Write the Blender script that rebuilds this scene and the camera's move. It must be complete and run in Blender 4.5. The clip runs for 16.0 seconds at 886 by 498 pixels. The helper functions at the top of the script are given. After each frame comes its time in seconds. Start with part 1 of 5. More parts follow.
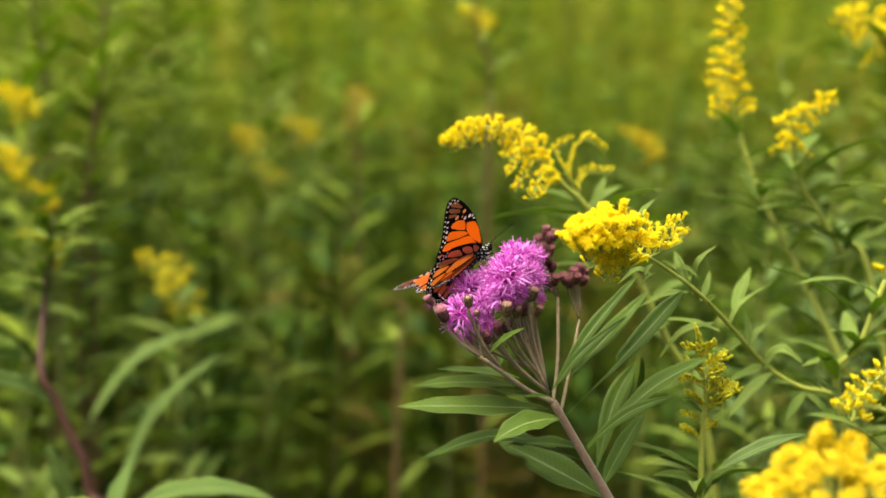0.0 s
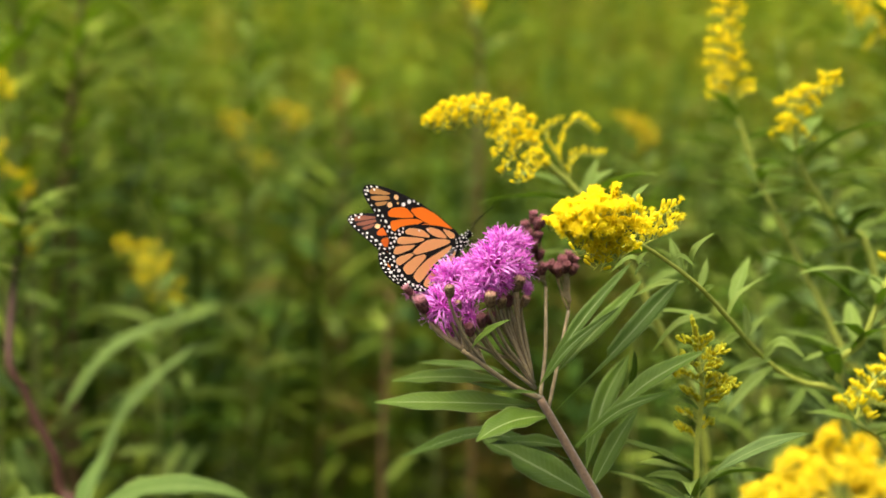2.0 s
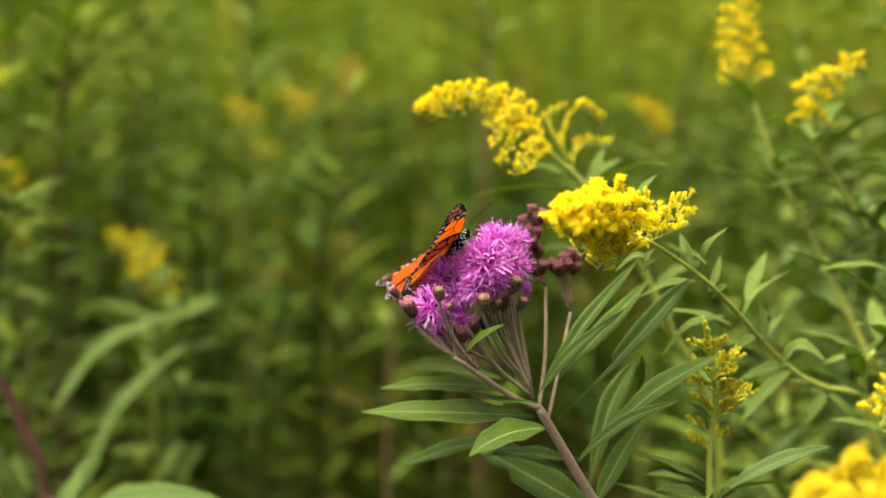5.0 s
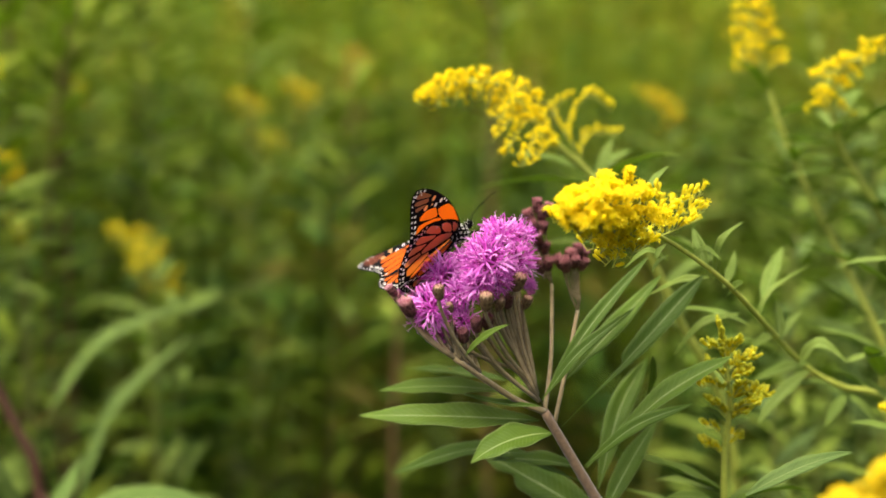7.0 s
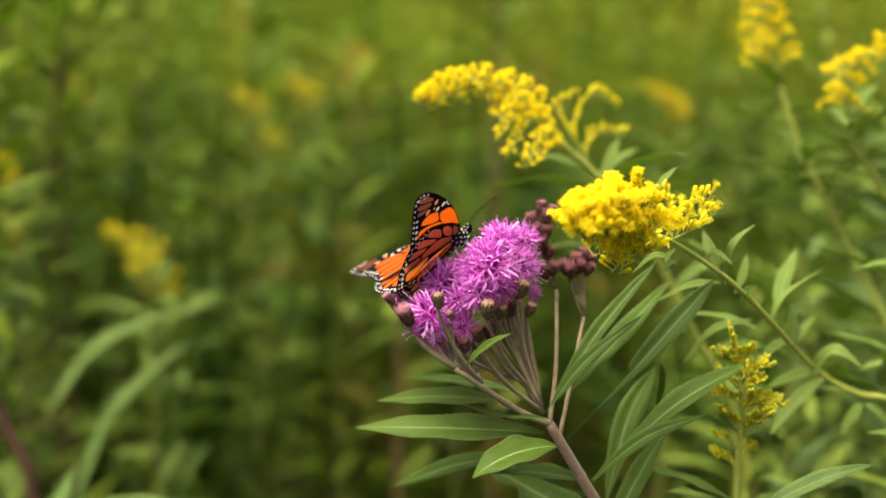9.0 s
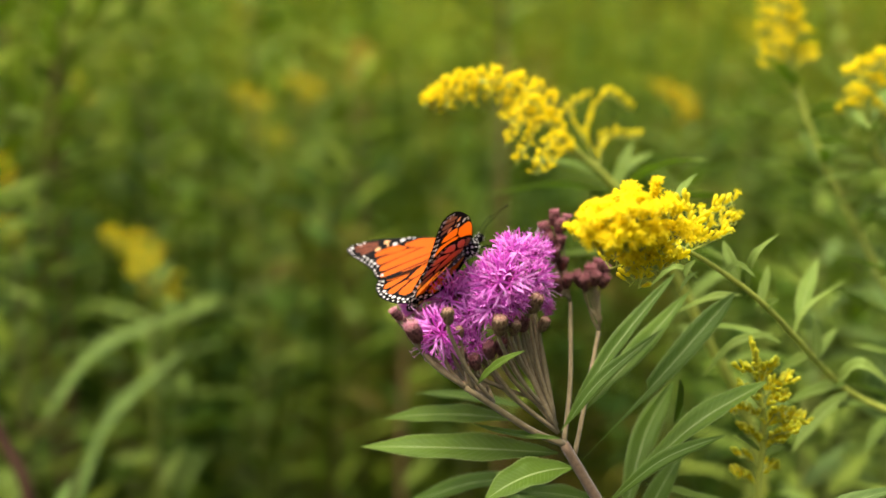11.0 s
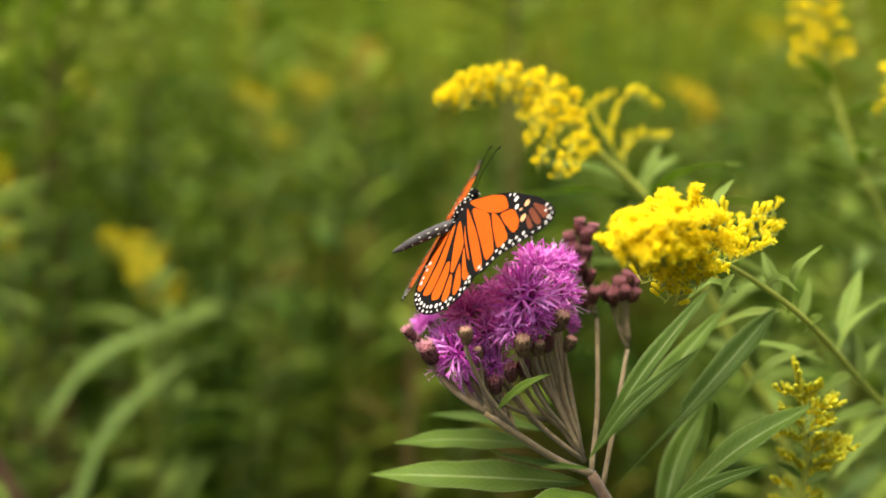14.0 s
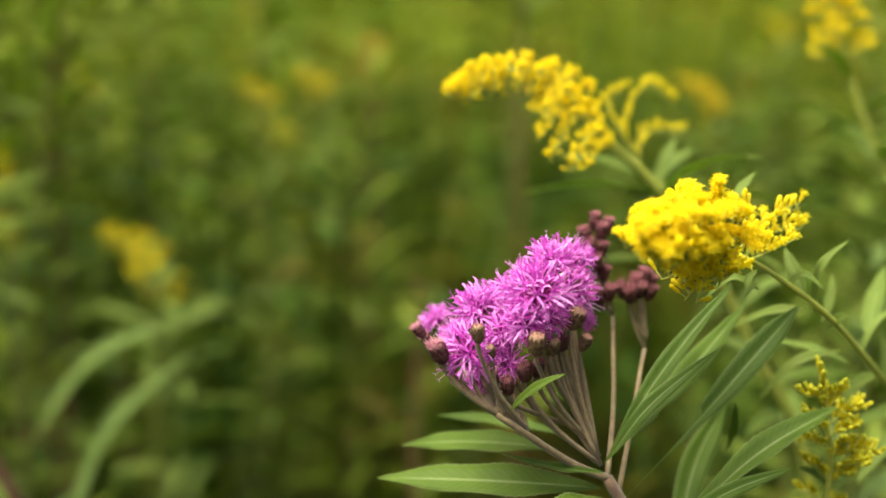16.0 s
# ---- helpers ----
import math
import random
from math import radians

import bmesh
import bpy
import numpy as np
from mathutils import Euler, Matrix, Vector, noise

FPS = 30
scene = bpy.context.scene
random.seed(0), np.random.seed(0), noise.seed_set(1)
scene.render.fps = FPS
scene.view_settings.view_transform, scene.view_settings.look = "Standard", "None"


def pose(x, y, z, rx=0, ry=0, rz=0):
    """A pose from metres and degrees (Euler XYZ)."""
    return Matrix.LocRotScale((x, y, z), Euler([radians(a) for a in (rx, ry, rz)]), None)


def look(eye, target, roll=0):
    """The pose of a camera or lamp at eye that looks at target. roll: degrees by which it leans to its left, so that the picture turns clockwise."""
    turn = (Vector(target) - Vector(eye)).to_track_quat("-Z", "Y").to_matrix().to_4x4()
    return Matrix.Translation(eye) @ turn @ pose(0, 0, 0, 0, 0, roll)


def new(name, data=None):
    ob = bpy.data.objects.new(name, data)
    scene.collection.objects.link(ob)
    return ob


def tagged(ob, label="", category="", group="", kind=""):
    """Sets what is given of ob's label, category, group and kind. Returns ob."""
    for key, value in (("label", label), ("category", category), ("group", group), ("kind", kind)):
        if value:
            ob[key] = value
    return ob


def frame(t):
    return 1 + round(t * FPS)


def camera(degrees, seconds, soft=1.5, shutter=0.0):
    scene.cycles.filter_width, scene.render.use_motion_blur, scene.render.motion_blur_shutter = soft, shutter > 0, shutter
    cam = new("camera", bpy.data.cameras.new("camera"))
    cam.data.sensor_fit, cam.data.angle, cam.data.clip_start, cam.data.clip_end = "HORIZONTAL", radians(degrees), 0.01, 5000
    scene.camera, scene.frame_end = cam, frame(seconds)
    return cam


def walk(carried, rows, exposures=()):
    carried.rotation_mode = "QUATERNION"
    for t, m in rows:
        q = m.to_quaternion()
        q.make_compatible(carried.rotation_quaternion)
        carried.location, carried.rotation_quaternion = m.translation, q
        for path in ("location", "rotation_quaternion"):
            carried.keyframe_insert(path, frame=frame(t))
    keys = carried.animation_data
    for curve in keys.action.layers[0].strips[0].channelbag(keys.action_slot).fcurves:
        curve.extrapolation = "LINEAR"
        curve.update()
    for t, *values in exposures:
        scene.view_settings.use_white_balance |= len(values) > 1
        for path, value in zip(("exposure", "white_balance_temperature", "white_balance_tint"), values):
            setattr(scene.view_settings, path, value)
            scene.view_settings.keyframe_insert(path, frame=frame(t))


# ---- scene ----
cam = camera(39.4, 16.0, 1.6)
PATH = [
    (0, (-0.0277, -0.4905, 1.1169), (-0.0251, 0.5029, 1.0016), 1.93),
    (0.5, (-0.0260, -0.4822, 1.1156), (-0.0192, 0.5109, 0.9980), 1.99),
    (1, (-0.0240, -0.4736, 1.1151), (-0.0144, 0.5190, 0.9943), 2.00),
    (1.5, (-0.0224, -0.4659, 1.1134), (-0.0141, 0.5266, 0.9912), 2.08),
    (2, (-0.0222, -0.4591, 1.1127), (-0.0145, 0.5330, 0.9881), 2.15),
    (2.5, (-0.0219, -0.4528, 1.1121), (-0.0147, 0.5391, 0.9854), 2.18),
    (3, (-0.0202, -0.4467, 1.1117), (-0.0154, 0.5450, 0.9836), 2.15),
    (3.5, (-0.0176, -0.4411, 1.1121), (-0.0154, 0.5504, 0.9816), 2.17),
    (4, (-0.0155, -0.4347, 1.1128), (-0.0151, 0.5566, 0.9805), 2.01),
    (6.5, (-0.0105, -0.4051, 1.1117), (-0.0215, 0.5847, 0.9701), 1.70),
    (7, (-0.0098, -0.4001, 1.1113), (-0.0222, 0.5895, 0.9681), 1.63),
    (7.5, (-0.0099, -0.3960, 1.1111), (-0.0230, 0.5934, 0.9665), 1.59),
    (8, (-0.0096, -0.3915, 1.1115), (-0.0240, 0.5978, 0.9660), 1.46),
    (8.5, (-0.0086, -0.3875, 1.1121), (-0.0250, 0.6016, 0.9662), 1.38),
    (9, (-0.0080, -0.3827, 1.1117), (-0.0253, 0.6064, 0.9658), 1.37),
    (11.5, (-0.0120, -0.3590, 1.1144), (-0.0309, 0.6295, 0.9648), 1.30),
    (12, (-0.0131, -0.3538, 1.1140), (-0.0320, 0.6349, 0.9655), 1.34),
    (12.5, (-0.0140, -0.3494, 1.1138), (-0.0343, 0.6393, 0.9649), 1.33),
    (13, (-0.0151, -0.3421, 1.1129), (-0.0356, 0.6465, 0.9636), 1.45),
    (13.5, (-0.0150, -0.3367, 1.1127), (-0.0367, 0.6518, 0.9634), 1.42),
    (14, (-0.0148, -0.3327, 1.1130), (-0.0380, 0.6558, 0.9634), 1.35),
    (14.5, (-0.0169, -0.3270, 1.1122), (-0.0370, 0.6615, 0.9618), 1.54),
    (15, (-0.0185, -0.3217, 1.1113), (-0.0358, 0.6664, 0.9584), 1.86),
    (15.5, (-0.0179, -0.3188, 1.1109), (-0.0381, 0.6690, 0.9565), 1.88),
    (16, (-0.0170, -0.3185, 1.1097), (-0.0430, 0.6697, 0.9585), 1.46),
]
walk(cam, [(t, look(eye, target, roll)) for t, eye, target, roll in PATH])
cam.data.dof.use_dof = True
cam.data.dof.aperture_fstop = 5.4

# ---------------------------------------------------------------- light
SUN_ELEV, SUN_AZ = 68.0, 232.0
world = bpy.data.worlds.new("sky")
scene.world = world
world.use_nodes = True
wn = world.node_tree
sky = wn.nodes.new("ShaderNodeTexSky")
sky.sky_type = "NISHITA"
sky.sun_disc = False
sky.sun_elevation = radians(SUN_ELEV)
sky.sun_rotation = radians(SUN_AZ)
sky.dust_density = 8.0
sky.air_density = 0.6
sky.ozone_density = 0.4
wn.links.new(sky.outputs[0], wn.nodes["Background"].inputs[0])
wn.nodes["Background"].inputs[1].default_value = 0.114
sun = new("sun", bpy.data.lights.new("sun", "SUN"))
sun.data.energy = 3.5
sun.data.angle = radians(40)
sun.data.color = (1.0, 0.93, 0.76)
_a, _e = radians(SUN_AZ), radians(SUN_ELEV)
SUN_FROM = Vector((math.sin(_a) * math.cos(_e), math.cos(_a) * math.cos(_e), math.sin(_e)))
sun.matrix_world = look(SUN_FROM * 20, (0, 0, 0))
scene.view_settings.exposure = 1.23


# ---------------------------------------------------------------- materials
def nodes_of(name):
    m = bpy.data.materials.new(name)
    m.use_nodes = True
    t = m.node_tree
    t.nodes.clear()
    out = t.nodes.new("ShaderNodeOutputMaterial")
    return m, t, out


def ramp(t, fac, stops):
    r = t.nodes.new("ShaderNodeValToRGB")
    while len(r.color_ramp.elements) < len(stops):
        r.color_ramp.elements.new(0.5)
    for e, (p, c) in zip(r.color_ramp.elements, stops):
        e.position, e.color = p, (*c, 1)
    t.links.new(fac, r.inputs[0])
    return r.outputs[0]


def maths(t, op, a, b=None):
    n = t.nodes.new("ShaderNodeMath")
    n.operation = op
    for i, v in enumerate((a, b)):
        if v is None:
            continue
        if isinstance(v, (int, float)):
            n.inputs[i].default_value = v
        else:
            t.links.new(v, n.inputs[i])
    return n.outputs[0]


def noise_tex(t, scale, detail=3.0, rough=0.55):
    co = t.nodes.new("ShaderNodeTexCoord")
    n = t.nodes.new("ShaderNodeTexNoise")
    n.inputs["Scale"].default_value = scale
    n.inputs["Detail"].default_value = detail
    n.inputs["Roughness"].default_value = rough
    t.links.new(co.outputs["Object"], n.inputs["Vector"])
    return n.outputs["Fac"]


def mix_col(t, fac, a, b, blend="MIX"):
    n = t.nodes.new("ShaderNodeMix")
    n.data_type, n.blend_type = "RGBA", blend
    for sock, v in ((n.inputs[0], fac), (n.inputs[6], a), (n.inputs[7], b)):
        if isinstance(v, (int, float)):
            sock.default_value = v
        elif isinstance(v, tuple):
            sock.default_value = (*v, 1)
        else:
            t.links.new(v, sock)
    return n.outputs[2]


def finish(t, out, colour, rough, trans=0.0, trans_col=None, height=None, bump=0.2, dist=0.0003, spec=0.4, sheen=0.0):
    p = t.nodes.new("ShaderNodeBsdfPrincipled")
    if isinstance(colour, tuple):
        p.inputs["Base Color"].default_value = (*colour, 1)
    else:
        t.links.new(colour, p.inputs["Base Color"])
    p.inputs["Roughness"].default_value = rough
    p.inputs["Specular IOR Level"].default_value = spec
    if sheen:
        p.inputs["Sheen Weight"].default_value = sheen
    if height is not None:
        b = t.nodes.new("ShaderNodeBump")
        b.inputs["Strength"].default_value = bump
        b.inputs["Distance"].default_value = dist
        t.links.new(height, b.inputs["Height"])
        t.links.new(b.outputs[0], p.inputs["Normal"])
    shader = p.outputs[0]
    if trans:
        tr = t.nodes.new("ShaderNodeBsdfTranslucent")
        tc = trans_col if trans_col is not None else colour
        if isinstance(tc, tuple):
            tr.inputs[0].default_value = (*tc, 1)
        else:
            t.links.new(tc, tr.inputs[0])
        mx = t.nodes.new("ShaderNodeMixShader")
        mx.inputs[0].default_value = trans
        t.links.new(shader, mx.inputs[1])
        t.links.new(tr.outputs[0], mx.inputs[2])
        shader = mx.outputs[0]
    t.links.new(shader, out.inputs[0])


def leaf_material(name, dark, light, rib, veins=15.0, trans=0.3, rough=0.42):
    """A leaf with a pale midrib, side veins, mottling and some light passing through; u along, v across."""
    m, t, out = nodes_of(name)
    uv = t.nodes.new("ShaderNodeTexCoord")
    sep = t.nodes.new("ShaderNodeSeparateXYZ")
    t.links.new(uv.outputs["UV"], sep.inputs[0])
    across = maths(t, "ABSOLUTE", maths(t, "SUBTRACT", sep.outputs[1], 0.5))
    wave = maths(t, "SINE", maths(t, "MULTIPLY", maths(t, "SUBTRACT", sep.outputs[0], maths(t, "MULTIPLY", across, 0.22)), veins * 6.283))
    vein = maths(t, "POWER", maths(t, "MAXIMUM", wave, 0.0), 8.0)
    mid = maths(t, "LESS_THAN", across, 0.028)
    n1 = noise_tex(t, 90.0)
    n2 = noise_tex(t, 900.0, 2.0)
    info = t.nodes.new("ShaderNodeObjectInfo")
    fac = maths(t, "ADD", maths(t, "MULTIPLY", n1, 0.8), maths(t, "MULTIPLY", maths(t, "SUBTRACT", info.outputs["Random"], 0.5), 0.5))
    base = ramp(t, fac, [(0.2, dark), (0.75, light)])
    fine = mix_col(t, maths(t, "MULTIPLY", n2, 0.25), base, light)
    margin = maths(t, "GREATER_THAN", across, 0.468)
    c0 = mix_col(t, maths(t, "MULTIPLY", margin, 0.4), fine, rib)
    c1 = mix_col(t, maths(t, "MULTIPLY", vein, 0.10), c0, rib)
    col = mix_col(t, maths(t, "MULTIPLY", mid, 0.75), c1, rib)
    h = maths(t, "ADD", maths(t, "MULTIPLY", vein, -0.7), maths(t, "ADD", maths(t, "MULTIPLY", mid, -1.5), maths(t, "MULTIPLY", n2, 0.5)))
    tcol = mix_col(t, 0.6, col, (0.29, 0.42, 0.05))
    finish(t, out, col, rough, trans, tcol, h, 0.6, 0.0004, 0.14)
    return m


def plain_material(name, dark, light, scale=300.0, rough=0.6, trans=0.0, trans_col=None, bump=0.3, dist=0.0002, spec=0.3, island=0.0, sheen=0.0):
    m, t, out = nodes_of(name)
    n1 = noise_tex(t, scale)
    n2 = noise_tex(t, scale * 7.0, 2.0)
    fac = maths(t, "ADD", maths(t, "MULTIPLY", n1, 0.7), maths(t, "MULTIPLY", n2, 0.3))
    if island:
        g = t.nodes.new("ShaderNodeNewGeometry")
        fac = maths(t, "ADD", fac, maths(t, "MULTIPLY", maths(t, "SUBTRACT", g.outputs["Random Per Island"], 0.5), island))
    col = ramp(t, fac, [(0.25, dark), (0.75, light)])
    finish(t, out, col, rough, trans, trans_col, n2, bump, dist, spec, sheen)
    return m


IRON_LEAF = leaf_material("ironweed_leaf", (0.043, 0.090, 0.008), (0.096, 0.160, 0.018), (0.31, 0.39, 0.15), 22, 0.40, 0.5)
IRON_UNDER = leaf_material("ironweed_leaf_underside", (0.135, 0.20, 0.055), (0.23, 0.30, 0.10), (0.36, 0.42, 0.19), 22, 0.3, 0.65)
# Meadow leaf darkened as if shaded, then lightened as if sunlit, by colour.
SHADE_LEAF = leaf_material("shaded_grey_green_leaf", (0.065, 0.115, 0.026), (0.135, 0.20, 0.05), (0.2, 0.26, 0.09), 10, 0.35, 0.6)
SUNNY_LEAF = leaf_material("sunlit_yellow_green_leaf", (0.20, 0.29, 0.024), (0.36, 0.45, 0.045), (0.34, 0.42, 0.08), 10, 0.55, 0.6)
GOLD_LEAF = leaf_material("goldenrod_leaf", (0.13, 0.205, 0.034), (0.235, 0.32, 0.066), (0.34, 0.42, 0.14), 9, 0.52, 0.58)
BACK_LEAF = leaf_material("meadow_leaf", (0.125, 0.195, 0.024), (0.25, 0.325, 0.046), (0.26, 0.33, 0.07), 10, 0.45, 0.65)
WIDE_LEAF = leaf_material("broad_meadow_leaf", (0.065, 0.115, 0.022), (0.115, 0.175, 0.034), (0.2, 0.26, 0.08), 10, 0.3, 0.7)
IRON_STEM = plain_material("ironweed_stem", (0.10, 0.062, 0.034), (0.21, 0.135, 0.076), 700, 0.75, sheen=0.35)
IRON_GREEN_STEM = plain_material("ironweed_branch", (0.115, 0.080, 0.034), (0.29, 0.225, 0.110), 420, 0.75, bump=0.6, dist=0.0003, sheen=0.25)
BRACT = plain_material("ironweed_bract", (0.085, 0.027, 0.033), (0.23, 0.10, 0.092), 900, 0.7, island=0.6)
BUD_TUFT = plain_material("bud_tuft", (0.16, 0.04, 0.058), (0.34, 0.14, 0.15), 900, 0.7, island=0.5)
BRACT_GREEN = plain_material("ironweed_bract_green", (0.14, 0.075, 0.050), (0.30, 0.21, 0.115), 900, 0.7, island=0.6)
# Magenta spread widened and tubes darkened to paint highlights and shaded gaps.
FLORET = plain_material("floret_magenta", (0.42, 0.045, 0.38), (0.85, 0.35, 0.83), 500, 0.55, 0.36, (0.76, 0.12, 0.66), 0.1, island=0.65)
FLORET_CORE = plain_material("floret_tube_deep", (0.26, 0.012, 0.17), (0.40, 0.05, 0.28), 500, 0.55, 0.2, (0.6, 0.05, 0.45), 0.1)
STYLE = plain_material("floret_style_pale", (0.52, 0.22, 0.52), (0.74, 0.46, 0.72), 500, 0.5, 0.3, (0.8, 0.4, 0.8), 0.1)
GOLD = plain_material("goldenrod_yellow", (0.80, 0.65, 0.004), (0.92, 0.80, 0.012), 400, 0.6, 0.68, (0.97, 0.84, 0.008), 0.1, island=0.5)
GOLD_DEEP = plain_material("goldenrod_deep_yellow", (0.60, 0.45, 0.002), (0.76, 0.60, 0.006), 400, 0.6, 0.4, (0.80, 0.62, 0.004), 0.1, island=0.5)
GOLD_BUD = plain_material("goldenrod_bud", (0.70, 0.60, 0.010), (0.86, 0.76, 0.022), 400, 0.5, 0.55, (0.9, 0.8, 0.01), 0.1, island=0.6)
GOLD_CUP = plain_material("goldenrod_cup", (0.62, 0.54, 0.010), (0.80, 0.70, 0.025), 500, 0.5, 0.65, (0.88, 0.78, 0.02), 0.1, island=0.5)
GREEN_BUD = plain_material("goldenrod_green_bud", (0.36, 0.37, 0.012), (0.58, 0.55, 0.028), 400, 0.5, 0.4, (0.52, 0.54, 0.02), 0.1, island=0.6)
GOLD_STEM = plain_material("goldenrod_stem", (0.30, 0.35, 0.040), (0.45, 0.48, 0.09), 500, 0.55)
MEADOW_STEM = plain_material("meadow_stem", (0.10, 0.13, 0.02), (0.19, 0.21, 0.045), 400, 0.6)
RED_STEM = plain_material("reddish_stem", (0.05, 0.02, 0.013), (0.095, 0.042, 0.025), 300, 0.6)
DRY_STEM = plain_material("dry_stem", (0.085, 0.045, 0.018), (0.16, 0.095, 0.036), 200, 0.8)
SOIL = plain_material("soil_and_litter", (0.018, 0.018, 0.008), (0.052, 0.055, 0.02), 9, 0.95, bump=0.8, dist=0.02)
def meadow_material(name, tones, scale, light):
    """Foliage whose tone drifts from patch to patch and differs from leaf to leaf. tones: blue-green, green, yellow-green, brown."""
    m, t, out = nodes_of(name)
    patch = noise_tex(t, scale, 2.0, 0.5)
    grain = noise_tex(t, scale * 40.0, 2.0)
    g = t.nodes.new("ShaderNodeNewGeometry")
    isle = g.outputs["Random Per Island"]
    fac = maths(t, "ADD", patch, maths(t, "ADD", maths(t, "MULTIPLY", maths(t, "SUBTRACT", isle, 0.5), 0.14), maths(t, "MULTIPLY", maths(t, "SUBTRACT", grain, 0.5), 0.08)))
    col = ramp(t, fac, list(zip((0.36, 0.455, 0.555, 0.675), tones)))
    shade = maths(t, "ADD", 0.62, maths(t, "MULTIPLY", maths(t, "FRACT", maths(t, "MULTIPLY", isle, 37.0)), 0.76))
    n = t.nodes.new("ShaderNodeVectorMath")
    n.operation = "SCALE"
    t.links.new(col, n.inputs[0])
    t.links.new(shade, n.inputs["Scale"])
    finish(t, out, n.outputs[0], 0.62, light, mix_col(t, 0.5, n.outputs[0], tones[2]), grain, 0.2, 0.002, 0.12)
    return m


# Near foliage colour darkened for meadow shade; mid and far lightened for sun.
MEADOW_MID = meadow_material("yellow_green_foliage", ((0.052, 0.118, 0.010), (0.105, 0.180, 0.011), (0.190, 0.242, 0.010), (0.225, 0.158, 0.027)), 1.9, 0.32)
MEADOW_SHADED = meadow_material("meadow_foliage", ((0.020, 0.053, 0.005), (0.044, 0.090, 0.005), (0.086, 0.124, 0.005), (0.108, 0.080, 0.012)), 4.0, 0.28)
MEADOW_FAR_SUNLIT = meadow_material("far_foliage", ((0.115, 0.20, 0.016), (0.18, 0.275, 0.012), (0.30, 0.36, 0.012), (0.32, 0.24, 0.045)), 0.8, 0.4)
RUSTY = plain_material("rusty_seed_head", (0.20, 0.08, 0.012), (0.38, 0.18, 0.03), 300, 0.8, 0.2, (0.4, 0.18, 0.03), island=0.6)
PINK_TUFT = plain_material("pink_bud_tuft", (0.42, 0.13, 0.20), (0.70, 0.40, 0.42), 900, 0.7, island=0.5)
BLACK = plain_material("wing_black", (0.003, 0.0026, 0.0026), (0.008, 0.007, 0.007), 900, 0.85, bump=0.2, spec=0.05)
WHITE = plain_material("wing_white", (0.74, 0.72, 0.70), (0.88, 0.86, 0.83), 900, 0.6, 0.55, (0.95, 0.92, 0.86))
ORANGE = plain_material("wing_orange_upper", (0.44, 0.080, 0.004), (0.57, 0.125, 0.008), 350, 0.6, 0.46, (0.95, 0.33, 0.03), 0.15, spec=0.1)
TAN = plain_material("wing_tan_under", (0.52, 0.30, 0.12), (0.66, 0.42, 0.19), 350, 0.6, 0.6, (0.98, 0.70, 0.34), 0.15, spec=0.1)
ORANGE_UNDER = plain_material("wing_orange_under", (0.70, 0.16, 0.012), (0.82, 0.23, 0.02), 350, 0.6, 0.6, (0.98, 0.48, 0.06), 0.15, spec=0.1)
BROWN = plain_material("wing_brown_tip", (0.085, 0.017, 0.005), (0.16, 0.038, 0.008), 350, 0.6, 0.3, (0.35, 0.08, 0.01), 0.15)
TIP_TAN = plain_material("wing_tip_tan", (0.36, 0.17, 0.05), (0.48, 0.25, 0.08), 350, 0.5, 0.4, (0.4, 0.12, 0.02), 0.15)
PALE = plain_material("wing_pale_orange", (0.78, 0.42, 0.17), (0.88, 0.58, 0.30), 350, 0.5, 0.5, (0.95, 0.5, 0.16), 0.1)
GREY_BODY = plain_material("abdomen_grey", (0.008, 0.007, 0.007), (0.07, 0.065, 0.062), 700, 0.7, bump=0.4)


# ---------------------------------------------------------------- building helpers
def world_of(ob):
    m = ob.matrix_basis.copy()
    if ob.parent:
        m = world_of(ob.parent) @ ob.matrix_parent_inverse @ m
    return m


def link_mesh(name, me, parent, local=False):
    ob = new(name, me)
    if parent is not None:
        ob.parent = parent
        if not local:
            ob.matrix_parent_inverse = world_of(parent).inverted()
    return ob


def part(name, bm, material, parent, label="", local=False, smooth=True):
    me = bpy.data.meshes.new(name)
    bm.to_mesh(me)
    bm.free()
    for m in material if isinstance(material, (list, tuple)) else [material]:
        me.materials.append(m)
    if smooth:
        me.polygons.foreach_set("use_smooth", [True] * len(me.polygons))
    ob = link_mesh(name, me, parent, local)
    if label:
        tagged(ob, label)
    return ob


def thing(name, at, label, category, group="", kind=""):
    ob = new(name)
    ob.empty_display_size = 0.01
    ob.location = at
    return tagged(ob, label, category, group, kind)


def spline(pts, n):
    """n + 1 points on a smooth curve through pts."""
    p = [Vector(q) for q in pts]
    if len(p) == 2:
        return [p[0].lerp(p[1], i / n) for i in range(n + 1)]
    ext = [2 * p[0] - p[1]] + p + [2 * p[-1] - p[-2]]
    out = []
    for i in range(n + 1):
        u = i / n * (len(p) - 1)
        k = min(int(u), len(p) - 2)
        f = u - k
        a, b, c, d = ext[k : k + 4]
        out.append(0.5 * ((2 * b) + (c - a) * f + (2 * a - 5 * b + 4 * c - d) * f * f + (3 * b - a - 3 * c + d) * f ** 3))
    return out


